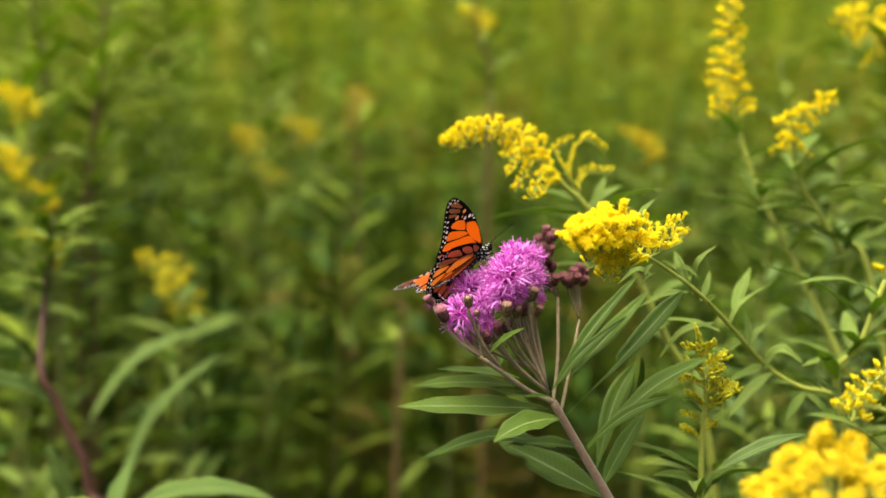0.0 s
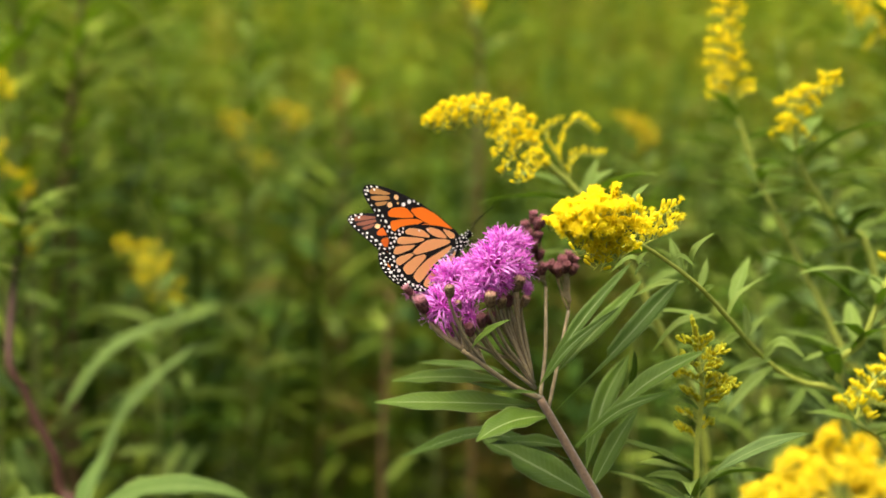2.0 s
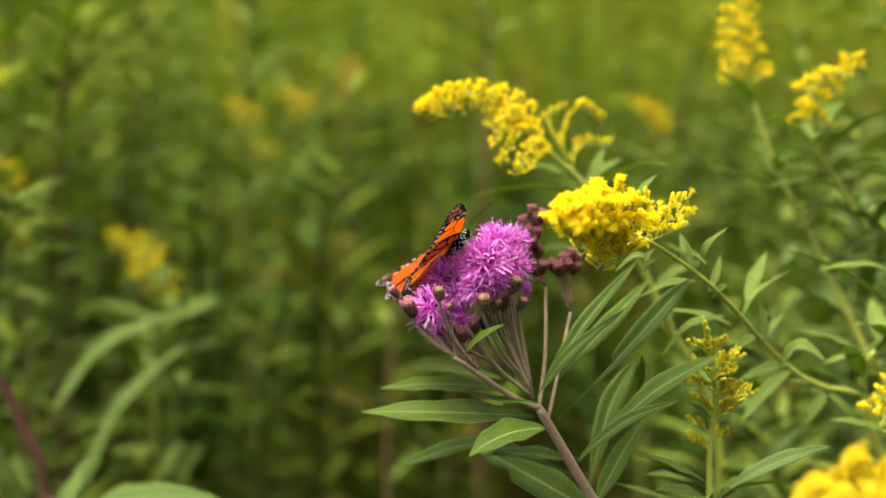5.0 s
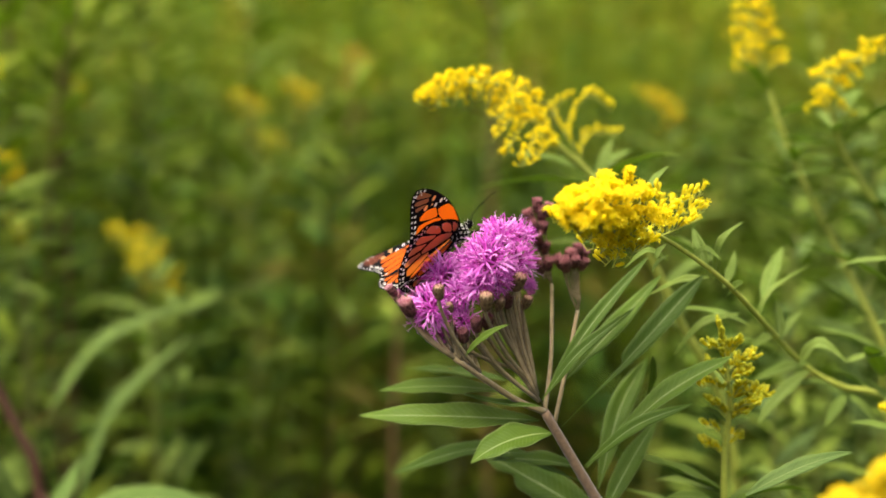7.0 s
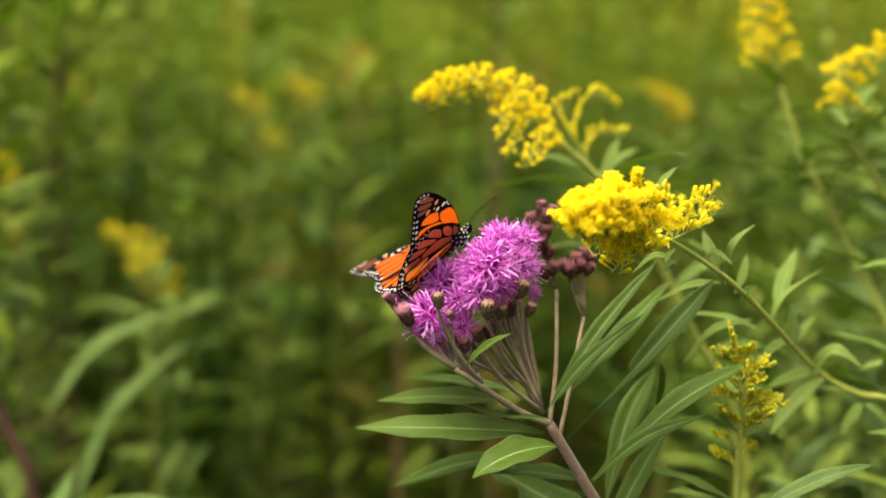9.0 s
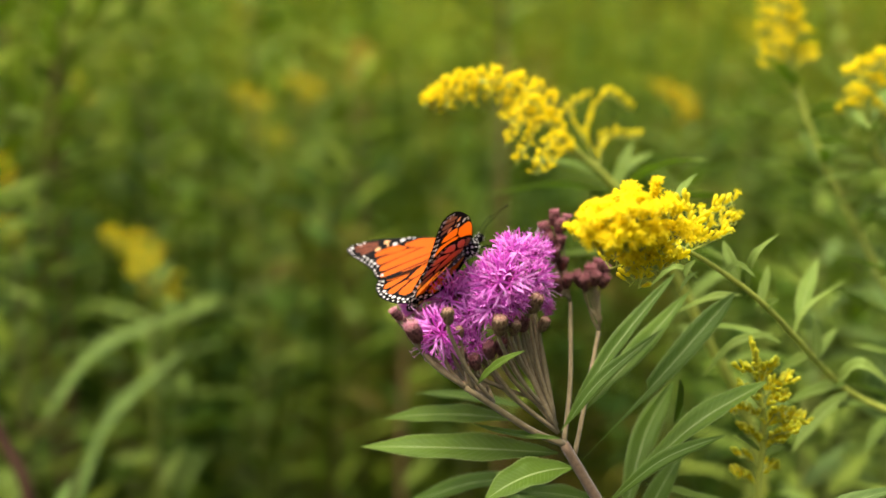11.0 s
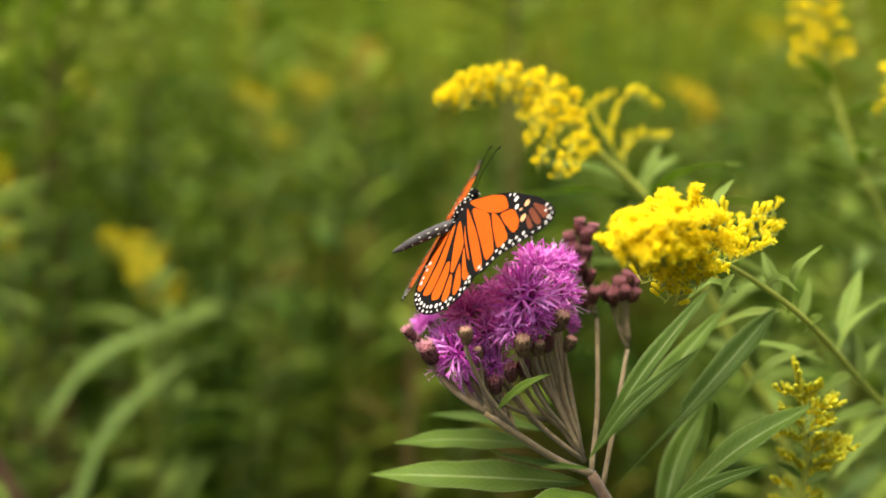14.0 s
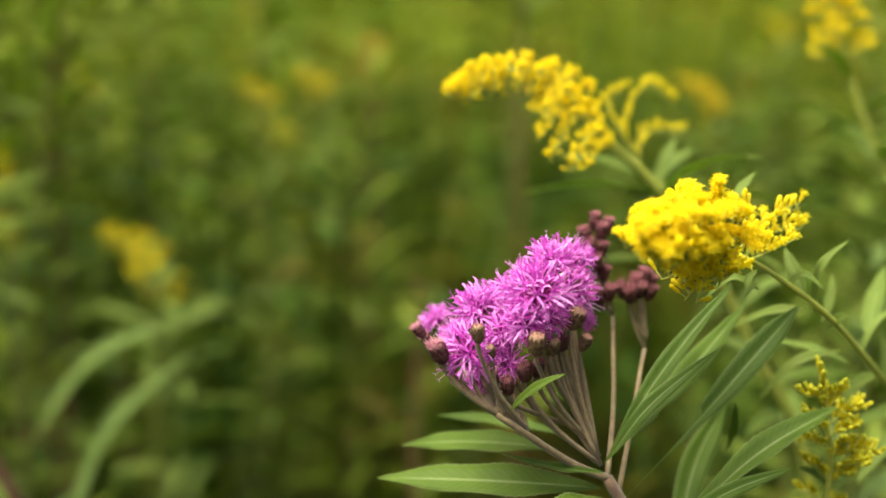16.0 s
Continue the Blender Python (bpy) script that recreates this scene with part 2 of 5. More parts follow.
def tube(bm, pts, r0, r1, n=8, steps=12, mat=0, ridged=0.0):
    """A tapered round stem through pts."""
    line = spline(pts, steps)
    up = Vector((0.31, 0.87, 0.39))
    rings = []
    for i, p in enumerate(line):
        tan = (line[min(i + 1, steps)] - line[max(i - 1, 0)]).normalized()
        side = tan.cross(up).normalized()
        up = side.cross(tan).normalized()
        r = r0 + (r1 - r0) * i / steps
        ring = []
        for k in range(n):
            a = 2 * math.pi * k / n
            rr = r * (1 + ridged * (k % 2))
            ring.append(bm.verts.new(p + (side * math.cos(a) + up * math.sin(a)) * rr))
        rings.append(ring)
    for a, b in zip(rings, rings[1:]):
        for k in range(n):
            f = bm.faces.new((a[k], a[(k + 1) % n], b[(k + 1) % n], b[k]))
            f.material_index = mat
    for ring, flip in ((rings[0], True), (rings[-1], False)):
        f = bm.faces.new(ring[::-1] if flip else ring)
        f.material_index = mat
    return line


def leaf_bm(base, tip, width, face=(0, -0.35, 1), sag=0.06, fold=18, segs=16, bend=None, teeth=0.03, bite=None, full=0.42, thick=0.00022, twist=0.0):
    """A lance-shaped leaf from base to tip, folded along its midrib, of two skins. face: the way its upper side looks.
    bend: a point that the midrib passes by. bite: (place along, depth, side) of an eaten notch; with a fourth number the side is eaten down to that share from the base to there."""
    bm = bmesh.new()
    uv = bm.loops.layers.uv.new("UVMap")
    base, tip, face = Vector(base), Vector(tip), Vector(face).normalized()
    L = (tip - base).length
    if bend is None:
        line = [base.lerp(tip, i / segs) + face * sag * L * 4 * (i / segs) * (1 - i / segs) for i in range(segs + 1)]
    else:
        line = spline([base, Vector(bend), tip], segs)
    cols = (-1.0, -0.55, 0.0, 0.55, 1.0)
    power = math.log(0.5) / math.log(full)
    top, under = [], []
    for i, p in enumerate(line):
        s = i / segs
        tan = (line[min(i + 1, segs)] - line[max(i - 1, 0)]).normalized()
        side = tan.cross(face).normalized()
        nor = side.cross(tan).normalized()
        if twist:
            q = Matrix.Rotation(radians(twist) * s, 3, tan)
            side, nor = q @ side, q @ nor
        w = width / 2 * max(math.sin(math.pi * min(1, s ** power)) ** 0.85, 0.02 if s > 0.5 else 0.09)
        a, b = [], []
        for v in cols:
            ww = w
            if abs(v) == 1:
                ww *= 1 + teeth * (1 if i % 2 else -1)
            if bite and len(bite) == 4 and s < bite[0] and abs(v) > 0:
                ww *= bite[3] if v * bite[2] > 0 else 0.5 + 0.5 * s / bite[0]
            elif bite and v * bite[2] > 0:
                ww *= 1 - bite[1] * math.exp(-(((s - bite[0]) / 0.07) ** 2))
            wave = 0.10 * w * math.sin(s * 17 + v * 1.3) * abs(v)
            q = p + side * v * ww * math.cos(radians(fold)) + nor * (abs(v) * ww * math.sin(radians(fold)) + wave)
            a.append(bm.verts.new(q))
            b.append(bm.verts.new(q - nor * thick * (1.0 if abs(v) < 1 else 0.3)))
        top.append(a)
        under.append(b)
    for skin, flip in ((top, False), (under, True)):
        for i in range(segs):
            for k in range(4):
                vs = [skin[i][k], skin[i][k + 1], skin[i + 1][k + 1], skin[i + 1][k]]
                us = [(i / segs, (cols[k] + 1) / 2), (i / segs, (cols[k + 1] + 1) / 2), ((i + 1) / segs, (cols[k + 1] + 1) / 2), ((i + 1) / segs, (cols[k] + 1) / 2)]
                if flip:
                    vs, us = vs[::-1], us[::-1]
                f = bm.faces.new(vs)
                f.material_index = 1 if flip else 0
                for l, c in zip(f.loops, us):
                    l[uv].uv = c
    for i in range(segs):
        for k, sgn in ((0, 1), (4, -1)):
            vs = [top[i][k], top[i + 1][k], under[i + 1][k], under[i][k]]
            f = bm.faces.new(vs if sgn > 0 else vs[::-1])
            for l in f.loops:
                l[uv].uv = (i / segs, 0.0 if k == 0 else 1.0)
    return bm


# small repeated shapes for the goldenrod: vertices, faces and the material slot of each face
def head_template(opened):
    v, f, m = [], [], []

    def ring(r, z, n=5, ph=0.0):
        s = len(v)
        v.extend((r * math.cos(2 * math.pi * k / n + ph), r * math.sin(2 * math.pi * k / n + ph), z) for k in range(n))
        return s

    def band(a, b, slot, n=5):
        for k in range(n):
            f.append((a + k, a + (k + 1) % n, b + (k + 1) % n, b + k))
            m.append(slot)

    a, b, c = ring(0.25, 0.0), ring(0.62, 0.9), ring(0.62, 2.2)
    band(a, b, 1), band(b, c, 1)
    if opened:
        d = ring(0.75, 3.0)
        band(c, d, 0)
        s = len(v)
        v.append((0, 0, 3.3))
        for k in range(5):
            f.append((d + k, d + (k + 1) % 5, s))
            m.append(0)
        for k in range(7):
            an = 2 * math.pi * (k + 0.3) / 7
            ca, sa = math.cos(an), math.sin(an)
            s = len(v)
            out, z = 1.75 + 0.25 * (k % 3), 3.1 + 0.5 * ((k * 5) % 3) / 2
            v.extend([(0.5 * ca, 0.5 * sa, 2.6), (1.2 * ca - 0.38 * sa, 1.2 * sa + 0.38 * ca, z), (out * ca, out * sa, z - 0.1), (1.2 * ca + 0.38 * sa, 1.2 * sa - 0.38 * ca, z)])
            f.append((s, s + 1, s + 2, s + 3))
            m.append(0)
        for k in range(3):
            an = 2 * math.pi * k / 3
            s = len(v)
            x, y = 0.4 * math.cos(an), 0.4 * math.sin(an)
            v.extend([(x + 0.22, y, 2.9), (x - 0.12, y + 0.2, 2.9), (x - 0.12, y - 0.2, 2.9), (x * 1.5, y * 1.5, 4.3)])
            f.extend([(s, s + 1, s + 3), (s + 1, s + 2, s + 3), (s + 2, s, s + 3)])
            m.extend([0, 0, 0])
    else:
        d, e = ring(0.8, 3.0), ring(0.6, 3.7)
        band(c, d, 0), band(d, e, 0)
        s = len(v)
        v.append((0, 0, 4.1))
        for k in range(5):
            f.append((e + k, e + (k + 1) % 5, s))
            m.append(0)
    return np.array(v) * 0.001, f, m


HEADS = {True: head_template(True), False: head_template(False)}


def basis(direction, spin):
    d = Vector(direction).normalized()
    q = d.to_track_quat("Z", "Y").to_matrix() @ Matrix.Rotation(spin, 3, "Z")
    return np.array(q)


def scatter_mesh(name, spots, rng, extra=None):
    """One mesh of many small heads. spots: (place, direction, size, opened). extra: (verts, faces) of a twig, slot 2."""
    V, Fc, M, count = [], [], [], 0
    for place, direction, size, opened in spots:
        v, f, m = HEADS[opened]
        w = v @ basis(direction, rng.uniform(0, 6.28)).T * size + np.array(place)
        V.append(w)
        Fc.extend(tuple(i + count for i in q) for q in f)
        M.extend(m)
        count += len(v)
    if extra:
        V.append(np.array(extra[0]))
        Fc.extend(tuple(i + count for i in q) for q in extra[1])
        M.extend([2] * len(extra[1]))
    me = bpy.data.meshes.new(name)
    me.from_pydata(np.concatenate(V).tolist(), [], Fc)
    me.polygons.foreach_set("material_index", M)
    me.polygons.foreach_set("use_smooth", [True] * len(M))
    return me


def twig_geometry(paths, n=4):
    bm = bmesh.new()
    for pts, r0, r1 in paths:
        tube(bm, pts, r0, r1, n, max(3, 3 * (len(pts) - 1)))
    bm.verts.index_update()
    v = [tuple(q.co) for q in bm.verts]
    f = [tuple(q.index for q in g.verts) for g in bm.faces]
    bm.free()
    return v, f


def raceme(parent, pts, rng, heads=16, size=1.0, opened=0.8, up=(0, 0, 1), spread=0.7, green=False, stalk=2.2, start=0.12, tone=None):
    """A curved flowering twig with small heads crowded on its upper side."""
    line = spline(pts, 24)
    up = Vector(up).normalized()
    spots, paths = [], [(pts, 0.0004, 0.0002)]
    for i in range(heads):
        s = start + (1 - start) * (i + rng.uniform(0, 0.8)) / heads
        k = min(int(s * 24), 23)
        p = line[k].lerp(line[k + 1], s * 24 - k)
        tan = (line[k + 1] - line[k]).normalized()
        side = tan.cross(up)
        side = side.normalized() if side.length > 0.05 else Vector((1, 0, 0))
        d = (up * rng.uniform(0.5, 1.0) + side * rng.uniform(-1, 1) * spread + tan * rng.uniform(0.1, 0.5)).normalized()
        foot = p + d * stalk * 0.001 * rng.uniform(0.5, 1.3) * size
        paths.append(((p, foot), 0.0002, 0.0002))
        spots.append((foot, d, size * rng.uniform(0.75, 1.15), rng.random() < opened))
    me = scatter_mesh("raceme", spots, rng, twig_geometry(paths))
    for m in ((tone or (GREEN_BUD if green else (GOLD if opened > 0.5 else GOLD_BUD))), GOLD_CUP, GOLD_STEM):
        me.materials.append(m)
    return link_mesh("raceme", me, parent)


def stem_part(parent, pts, r0, r1, material=None, name="stem", steps=16, n=10):
    bm = bmesh.new()
    line = tube(bm, pts, r0, r1, n, steps)
    part(name, bm, material or GOLD_STEM, parent)
    return line


def leaf_part(parent, base, tip, width, material=None, **more):
    m = material or GOLD_LEAF
    return part("leaf", leaf_bm(base, tip, width, **more), (m, IRON_UNDER if m is IRON_LEAF else m), parent)


def leafy(parent, line, rng, count, length, width, s0=0.05, s1=0.95, material=None, rise=0.35, segs=10):
    """Leaves set round a stem."""
    for i in range(count):
        s = s0 + (s1 - s0) * (i + rng.uniform(0, 0.6)) / count
        k = min(int(s * (len(line) - 1)), len(line) - 2)
        p = line[k].lerp(line[k + 1], s * (len(line) - 1) - k)
        a = i * 2.4 + rng.uniform(-0.5, 0.5)
        out = Vector((math.cos(a), math.sin(a), rise + rng.uniform(-0.25, 0.3))).normalized()
        ll = length * rng.uniform(0.7, 1.2)
        face = (Vector((0, 0, 1)) - out * 0.4 + Vector((rng.uniform(-0.3, 0.3), rng.uniform(-0.3, 0.3), 0))).normalized()
        leaf_part(parent, p, p + out * ll - Vector((0, 0, 0.12 * ll)), width * rng.uniform(0.8, 1.2), material, face=face, sag=rng.uniform(0.03, 0.12), fold=rng.uniform(8, 26), segs=segs)


# ---------------------------------------------------------------- ground
def build_ground():
    bm = bmesh.new()
    n, reach = 90, 1500.0
    grid = []
    for i in range(n + 1):
        row = []
        for j in range(n + 1):
            u, v = i / n * 2 - 1, j / n * 2 - 1
            x, y = reach * u * abs(u) ** 3, reach * v * abs(v) ** 3
            row.append(bm.verts.new((x, y, 0.03 * noise.noise((x * 0.9, y * 0.9, 0.0)) - 0.02)))
        grid.append(row)
    for i in range(n):
        for j in range(n):
            bm.faces.new((grid[i][j], grid[i + 1][j], grid[i + 1][j + 1], grid[i][j + 1]))
    ob = part("ground", bm, SOIL, None)
    tagged(ob, "dark soil and litter under the meadow", "ground", kind="structure")


build_ground()


# ---------------------------------------------------------------- ironweed
def floret_bm(rng, count, spread, length):
    """The open florets of one head: thin tubes that part into narrow curling lobes, with pale forked styles."""
    bm = bmesh.new()
    for i in range(count):
        g = (i + 0.5) / count
        pol = spread * math.sqrt(g) + rng.uniform(-0.12, 0.12)
        az = i * 2.39996 + rng.uniform(-0.25, 0.25)
        d = Vector((math.sin(pol) * math.cos(az), math.sin(pol) * math.sin(az), math.cos(pol)))
        ln = length * rng.uniform(0.8, 1.15)
        foot = Vector((d.x, d.y, 0)) * 0.0012
        mid = foot + Vector((0, 0, 1)) * 0.35 * ln + d * 0.25 * ln
        neck = foot + Vector((0, 0, 0.25 * ln)) + d * 0.62 * ln
        tube(bm, (foot, mid, neck), 0.00032, 0.00048, 4, 3, 1)
        sx = d.cross(Vector((0.3, 0.2, 0.93))).normalized()
        sy = d.cross(sx)
        ph = rng.uniform(0, 6.28)
        for k in range(5):
            a = ph + 2 * math.pi * k / 5 + rng.uniform(-0.2, 0.2)
            o = sx * math.cos(a) + sy * math.sin(a)
            wv = d.cross(o).normalized() * 0.00034
            lob = 0.0056 * rng.uniform(0.65, 1.25)
            p1 = neck + (d * 0.85 + o * 0.36) * lob * 0.5
            p2 = neck + (d * 0.95 + o * rng.uniform(0.35, 0.8)) * lob
            p3 = p2 + (o * 0.9 - d * rng.uniform(-0.4, 0.6)) * lob * 0.3
            q = [bm.verts.new(x) for x in (neck - wv * 0.7, neck + wv * 0.7, p1 + wv * 1.3, p1 - wv * 1.3, p2 + wv, p2 - wv, p3)]
            bm.faces.new((q[0], q[1], q[2], q[3]))
            bm.faces.new((q[3], q[2], q[4], q[5]))
            bm.faces.new((q[5], q[4], q[6]))
        if rng.random() < 0.4:
            e = neck + (d + Vector((0, 0, 0.3))) * 0.0052 * rng.uniform(0.9, 1.9)
            tube(bm, (neck, e), 0.00016, 0.00012, 3, 1, 2)
            for sg in (-1, 1):
                tube(bm, (e, e + (d * 0.5 + sx * sg) * 0.0009), 0.00011, 0.00006, 3, 1, 2)
    return bm


def involucre_bm(rng, length, radius, closed):
    """The scaly cup under a head: an egg-shaped body with rows of pointed bracts."""
    bm = bmesh.new()
    prof = [(0.2, 0), (0.66, 0.14), (0.9, 0.4), (1.0, 0.7), (0.95, 0.9), (0.75, 1.0)]
    n = 12
    rings = [[bm.verts.new((radius * r * 0.93 * math.cos(2 * math.pi * k / n), radius * r * 0.93 * math.sin(2 * math.pi * k / n), length * z)) for k in range(n)] for r, z in prof]
    for a, b in zip(rings, rings[1:]):
        for k in range(n):
            bm.faces.new((a[k], a[(k + 1) % n], b[(k + 1) % n], b[k]))
    bm.faces.new(rings[-1])
    for row in range(6):
        z0 = 0.04 + row * 0.15
        for k in range(12):
            a = 2 * math.pi * (k + 0.5 * (row % 2)) / 12 + rng.uniform(-0.1, 0.1)

            def at(z, da, lift):
                z = min(z, 1.06)
                j = min(max([i for i in range(6) if prof[i][1] <= min(z, 0.999)]), 4)
                f = (min(z, 1.0) - prof[j][1]) / (prof[j + 1][1] - prof[j][1])
                r = radius * (prof[j][0] * (1 - f) + prof[j + 1][0] * f) + lift
                return bm.verts.new((r * math.cos(a + da), r * math.sin(a + da), length * z))

            q = [at(z0, -0.24, 0), at(z0, 0.24, 0), at(z0 + 0.12, 0.20, 0.00025), at(z0 + 0.12, -0.20, 0.00025), at(z0 + 0.27, 0, 0.00055)]
            bm.faces.new((q[0], q[1], q[2], q[3]))
            bm.faces.new((q[3], q[2], q[4]))
    return bm


def tuft_bm(rng, radius):
    """The short tuft that shows at the mouth of a bud."""
    bm = bmesh.new()
    for i in range(70):
        a, r = i * 2.4, radius * 0.86 * math.sqrt(i / 70)
        p = Vector((r * math.cos(a), r * math.sin(a), 0))
        tube(bm, (p, p * 1.3 + Vector((rng.uniform(-2e-4, 2e-4), rng.uniform(-2e-4, 2e-4), 0.0017 * rng.uniform(0.5, 1.3)))), 0.0002, 0.00008, 3, 1)
    return bm


def build_ironweed():
    rng = random.Random(5)
    base = (0.17, 0.03, 0.0)
    plant = thing("ironweed", base, "ironweed in magenta bloom with purple-brown buds and hairy stem", "wildflower")
    hub = (0.0216, 0.0135, 0.9959)
    # main stem, bending down to its root
    stem_part(plant, [base, (0.160, 0.028, 0.45), (0.128, 0.024, 0.76), (0.0935, 0.020, 0.868), (0.0655, 0.0175, 0.924), (0.0462, 0.0160, 0.9561), (0.0339, 0.0150, 0.9759), hub], 0.0028, 0.0016, IRON_STEM, steps=60)
    left_hub = (-0.0101, 0.0020, 1.0165)
    right_hub = (0.0345, 0.0450, 1.0256)
    mid_hub = (0.0247, 0.0450, 1.0353)
    for pts, r in (
        ([hub, (0.0104, 0.0100, 1.0014), left_hub], 0.0012),
        ([(0.0254, 0.0160, 0.9918), (0.0298, 0.0300, 1.0077), right_hub], 0.00078),
        ([hub, (0.0243, 0.0300, 1.0122), mid_hub], 0.0008),
    ):
        stem_part(plant, pts, r, r * 0.75, IRON_GREEN_STEM, "branch", 12, 8)
    blooms = [
        # place of the open florets' centre, the way it faces, size, foot of its stalk
        ((-0.0000, 0.0030, 1.0503), (-0.2, -0.8, 0.55), 1.15, 0),
        ((0.0043, 0.0120, 1.0582), (0.1, -0.35, 1.0), 0.92, 0),
        ((0.0115, 0.0300, 1.0556), (0.4, -0.1, 0.9), 0.80, 0),
        ((0.0120, 0.0240, 1.0484), (0.7, -0.3, 0.45), 0.95, 0),
        ((-0.0012, 0.0220, 1.0511), (-0.2, -0.1, 1.0), 0.80, 0),
        ((-0.0078, 0.0200, 1.0470), (-0.5, -0.25, 0.85), 0.83, 1),
        ((-0.0159, 0.0180, 1.0430), (-0.45, -0.4, 0.8), 1.02, 1),
        ((-0.0287, 0.0460, 1.0326), (-0.7, 0.1, 0.7), 0.70, 1),
        ((-0.0192, 0.0020, 1.0340), (-0.4, -0.7, 0.5), 0.98, 1),
        ((-0.0030, 0.0020, 1.0410), (-0.25, -0.9, 0.05), 0.86, 0),
        ((-0.0073, 0.0100, 1.0283), (-0.1, -0.75, 0.35), 0.69, 0),
        ((-0.0154, 0.0160, 1.0218), (-0.3, -0.7, 0.2), 0.48, 1),
        ((0.0161, 0.0300, 1.0368), (0.8, -0.4, 0.1), 0.38, 0),
        ((-0.0094, 0.0120, 1.0375), (-0.3, -0.6, 0.6), 0.84, 1),
        ((-0.0118, 0.0260, 1.0392), (-0.4, -0.3, 0.8), 0.85, 1),
        ((-0.0040, 0.0160, 1.0437), (-0.3, -0.5, 0.75), 0.80, 0),
        ((0.0035, 0.0060, 1.0427), (0.15, -0.9, 0.1), 0.70, 0),
        ((-0.0133, 0.0120, 1.0314), (-0.3, -0.6, 0.5), 0.70, 1),
        ((-0.0223, 0.0300, 1.0324), (-0.6, -0.1, 0.75), 0.70, 1),
        ((0.0095, 0.0180, 1.0426), (0.5, -0.7, 0.1), 0.60, 0),
    ]
    buds = [
        ((-0.0310, 0.0000, 1.0388), (-0.6, -0.25, 0.75), 0.85, 1, False),
        ((-0.0289, 0.0040, 1.0354), (-0.6, -0.3, 0.8), 0.90, 1, False),
        ((-0.0255, -0.0020, 1.0336), (-0.35, -0.35, 0.8), 1.35, 1, False),
        ((-0.0218, 0.0040, 1.0301), (-0.3, -0.3, 0.9), 1.00, 1, True),
        ((-0.0156, -0.0060, 1.0400), (-0.1, -0.25, 1), 1.15, 1, True),
        ((-0.0122, 0.0000, 1.0339), (-0.2, -0.4, 0.9), 0.90, 1, True),
        ((0.0184, 0.0460, 1.0633), (-0.1, -0.1, 1), 0.95, 2, False),
        ((0.0221, 0.0480, 1.0618), (0.2, 0.1, 1), 0.90, 2, False),
        ((0.0199, 0.0440, 1.0606), (0.1, -0.3, 1), 0.95, 2, False),
        ((0.0157, 0.0440, 1.0593), (-0.4, -0.2, 0.9), 1.00, 2, False),
        ((0.0169, 0.0420, 1.0560), (-0.3, -0.4, 0.8), 1.00, 2, False),
        ((0.0201, 0.0440, 1.0555), (0.2, -0.3, 0.9), 0.95, 2, False),
        ((0.0186, 0.0420, 1.0517), (-0.1, -0.4, 0.9), 1.00, 2, False),
        ((0.0216, 0.0440, 1.0484), (0.2, -0.2, 0.9), 0.80, 2, False),
        ((0.0196, 0.0400, 1.0422), (-0.4, -0.3, 0.8), 1.05, 2, False),
        ((0.0227, 0.0400, 1.0431), (0.1, -0.3, 0.9), 0.90, 2, False),
        ((0.0272, 0.0440, 1.0433), (-0.5, -0.3, 0.9), 1.00, 3, False),
        ((0.0291, 0.0420, 1.0425), (-0.2, -0.5, 0.9), 1.05, 3, False),
        ((0.0309, 0.0460, 1.0447), (0.0, -0.3, 1), 1.10, 3, False),
        ((0.0334, 0.0480, 1.0465), (0.2, -0.2, 1), 1.05, 3, False),
        ((0.0356, 0.0500, 1.0450), (0.5, -0.1, 0.9), 0.95, 3, False),
        ((0.0324, 0.0440, 1.0435), (0.1, -0.5, 0.9), 0.90, 3, False),
        ((0.0359, 0.0480, 1.0421), (0.4, -0.3, 0.9), 0.85, 3, False),
        ((-0.0001, -0.0020, 1.0368), (-0.05, -0.4, 0.9), 1.50, 0, True),
        ((0.0044, 0.0040, 1.0350), (0.1, -0.35, 0.9), 1.20, 0, True),
        ((0.0105, 0.0100, 1.0414), (0.3, -0.35, 0.9), 1.50, 0, True),
        ((0.0140, 0.0160, 1.0336), (0.3, -0.3, 0.9), 1.10, 0, True),
        ((-0.0029, 0.0040, 1.0275), (-0.15, -0.4, 0.9), 1.15, 0, False),
        ((0.0007, 0.0080, 1.0278), (0, -0.4, 0.9), 1.10, 0, False),
        ((-0.0072, 0.0040, 1.0236), (-0.25, -0.4, 0.9), 1.05, 0, False),
        ((0.0077, 0.0120, 1.0342), (0.1, -0.3, 0.9), 1.00, 0, False),
        ((-0.0112, 0.0060, 1.0253), (-0.2, -0.4, 0.9), 0.95, 1, False),
        ((-0.0179, 0.0080, 1.0284), (-0.3, -0.3, 0.9), 0.90, 1, True),
    ]
    feet = [Vector(hub) + Vector((-0.002, -0.001, 0.004)), Vector(left_hub), Vector(mid_hub), Vector(right_hub)]
    along = [Vector((-0.0006, 0.0014, 0.0020)), Vector((0.0022, 0.0010, -0.0014)), Vector((-0.0003, 0.0, 0.0016)), Vector((0.0002, 0.0, 0.0010))]
    floret_meshes, cup_meshes = [], {}

    def shared(name, bm, mats):
        me = bpy.data.meshes.new(name)
        bm.to_mesh(me)
        bm.free()
        for m in mats:
            me.materials.append(m)
        me.polygons.foreach_set("use_smooth", [True] * len(me.polygons))
        return me

    for k in range(4):
        floret_meshes.append(shared("corolla", floret_bm(rng, (35, 31, 28, 33)[k], (1.55, 1.25, 1.15, 1.5)[k], 0.0074), (FLORET, FLORET_CORE, STYLE)))
    cup_meshes["open"] = shared("involucre", involucre_bm(rng, 0.0065, 0.0030, False), (BRACT_GREEN,))
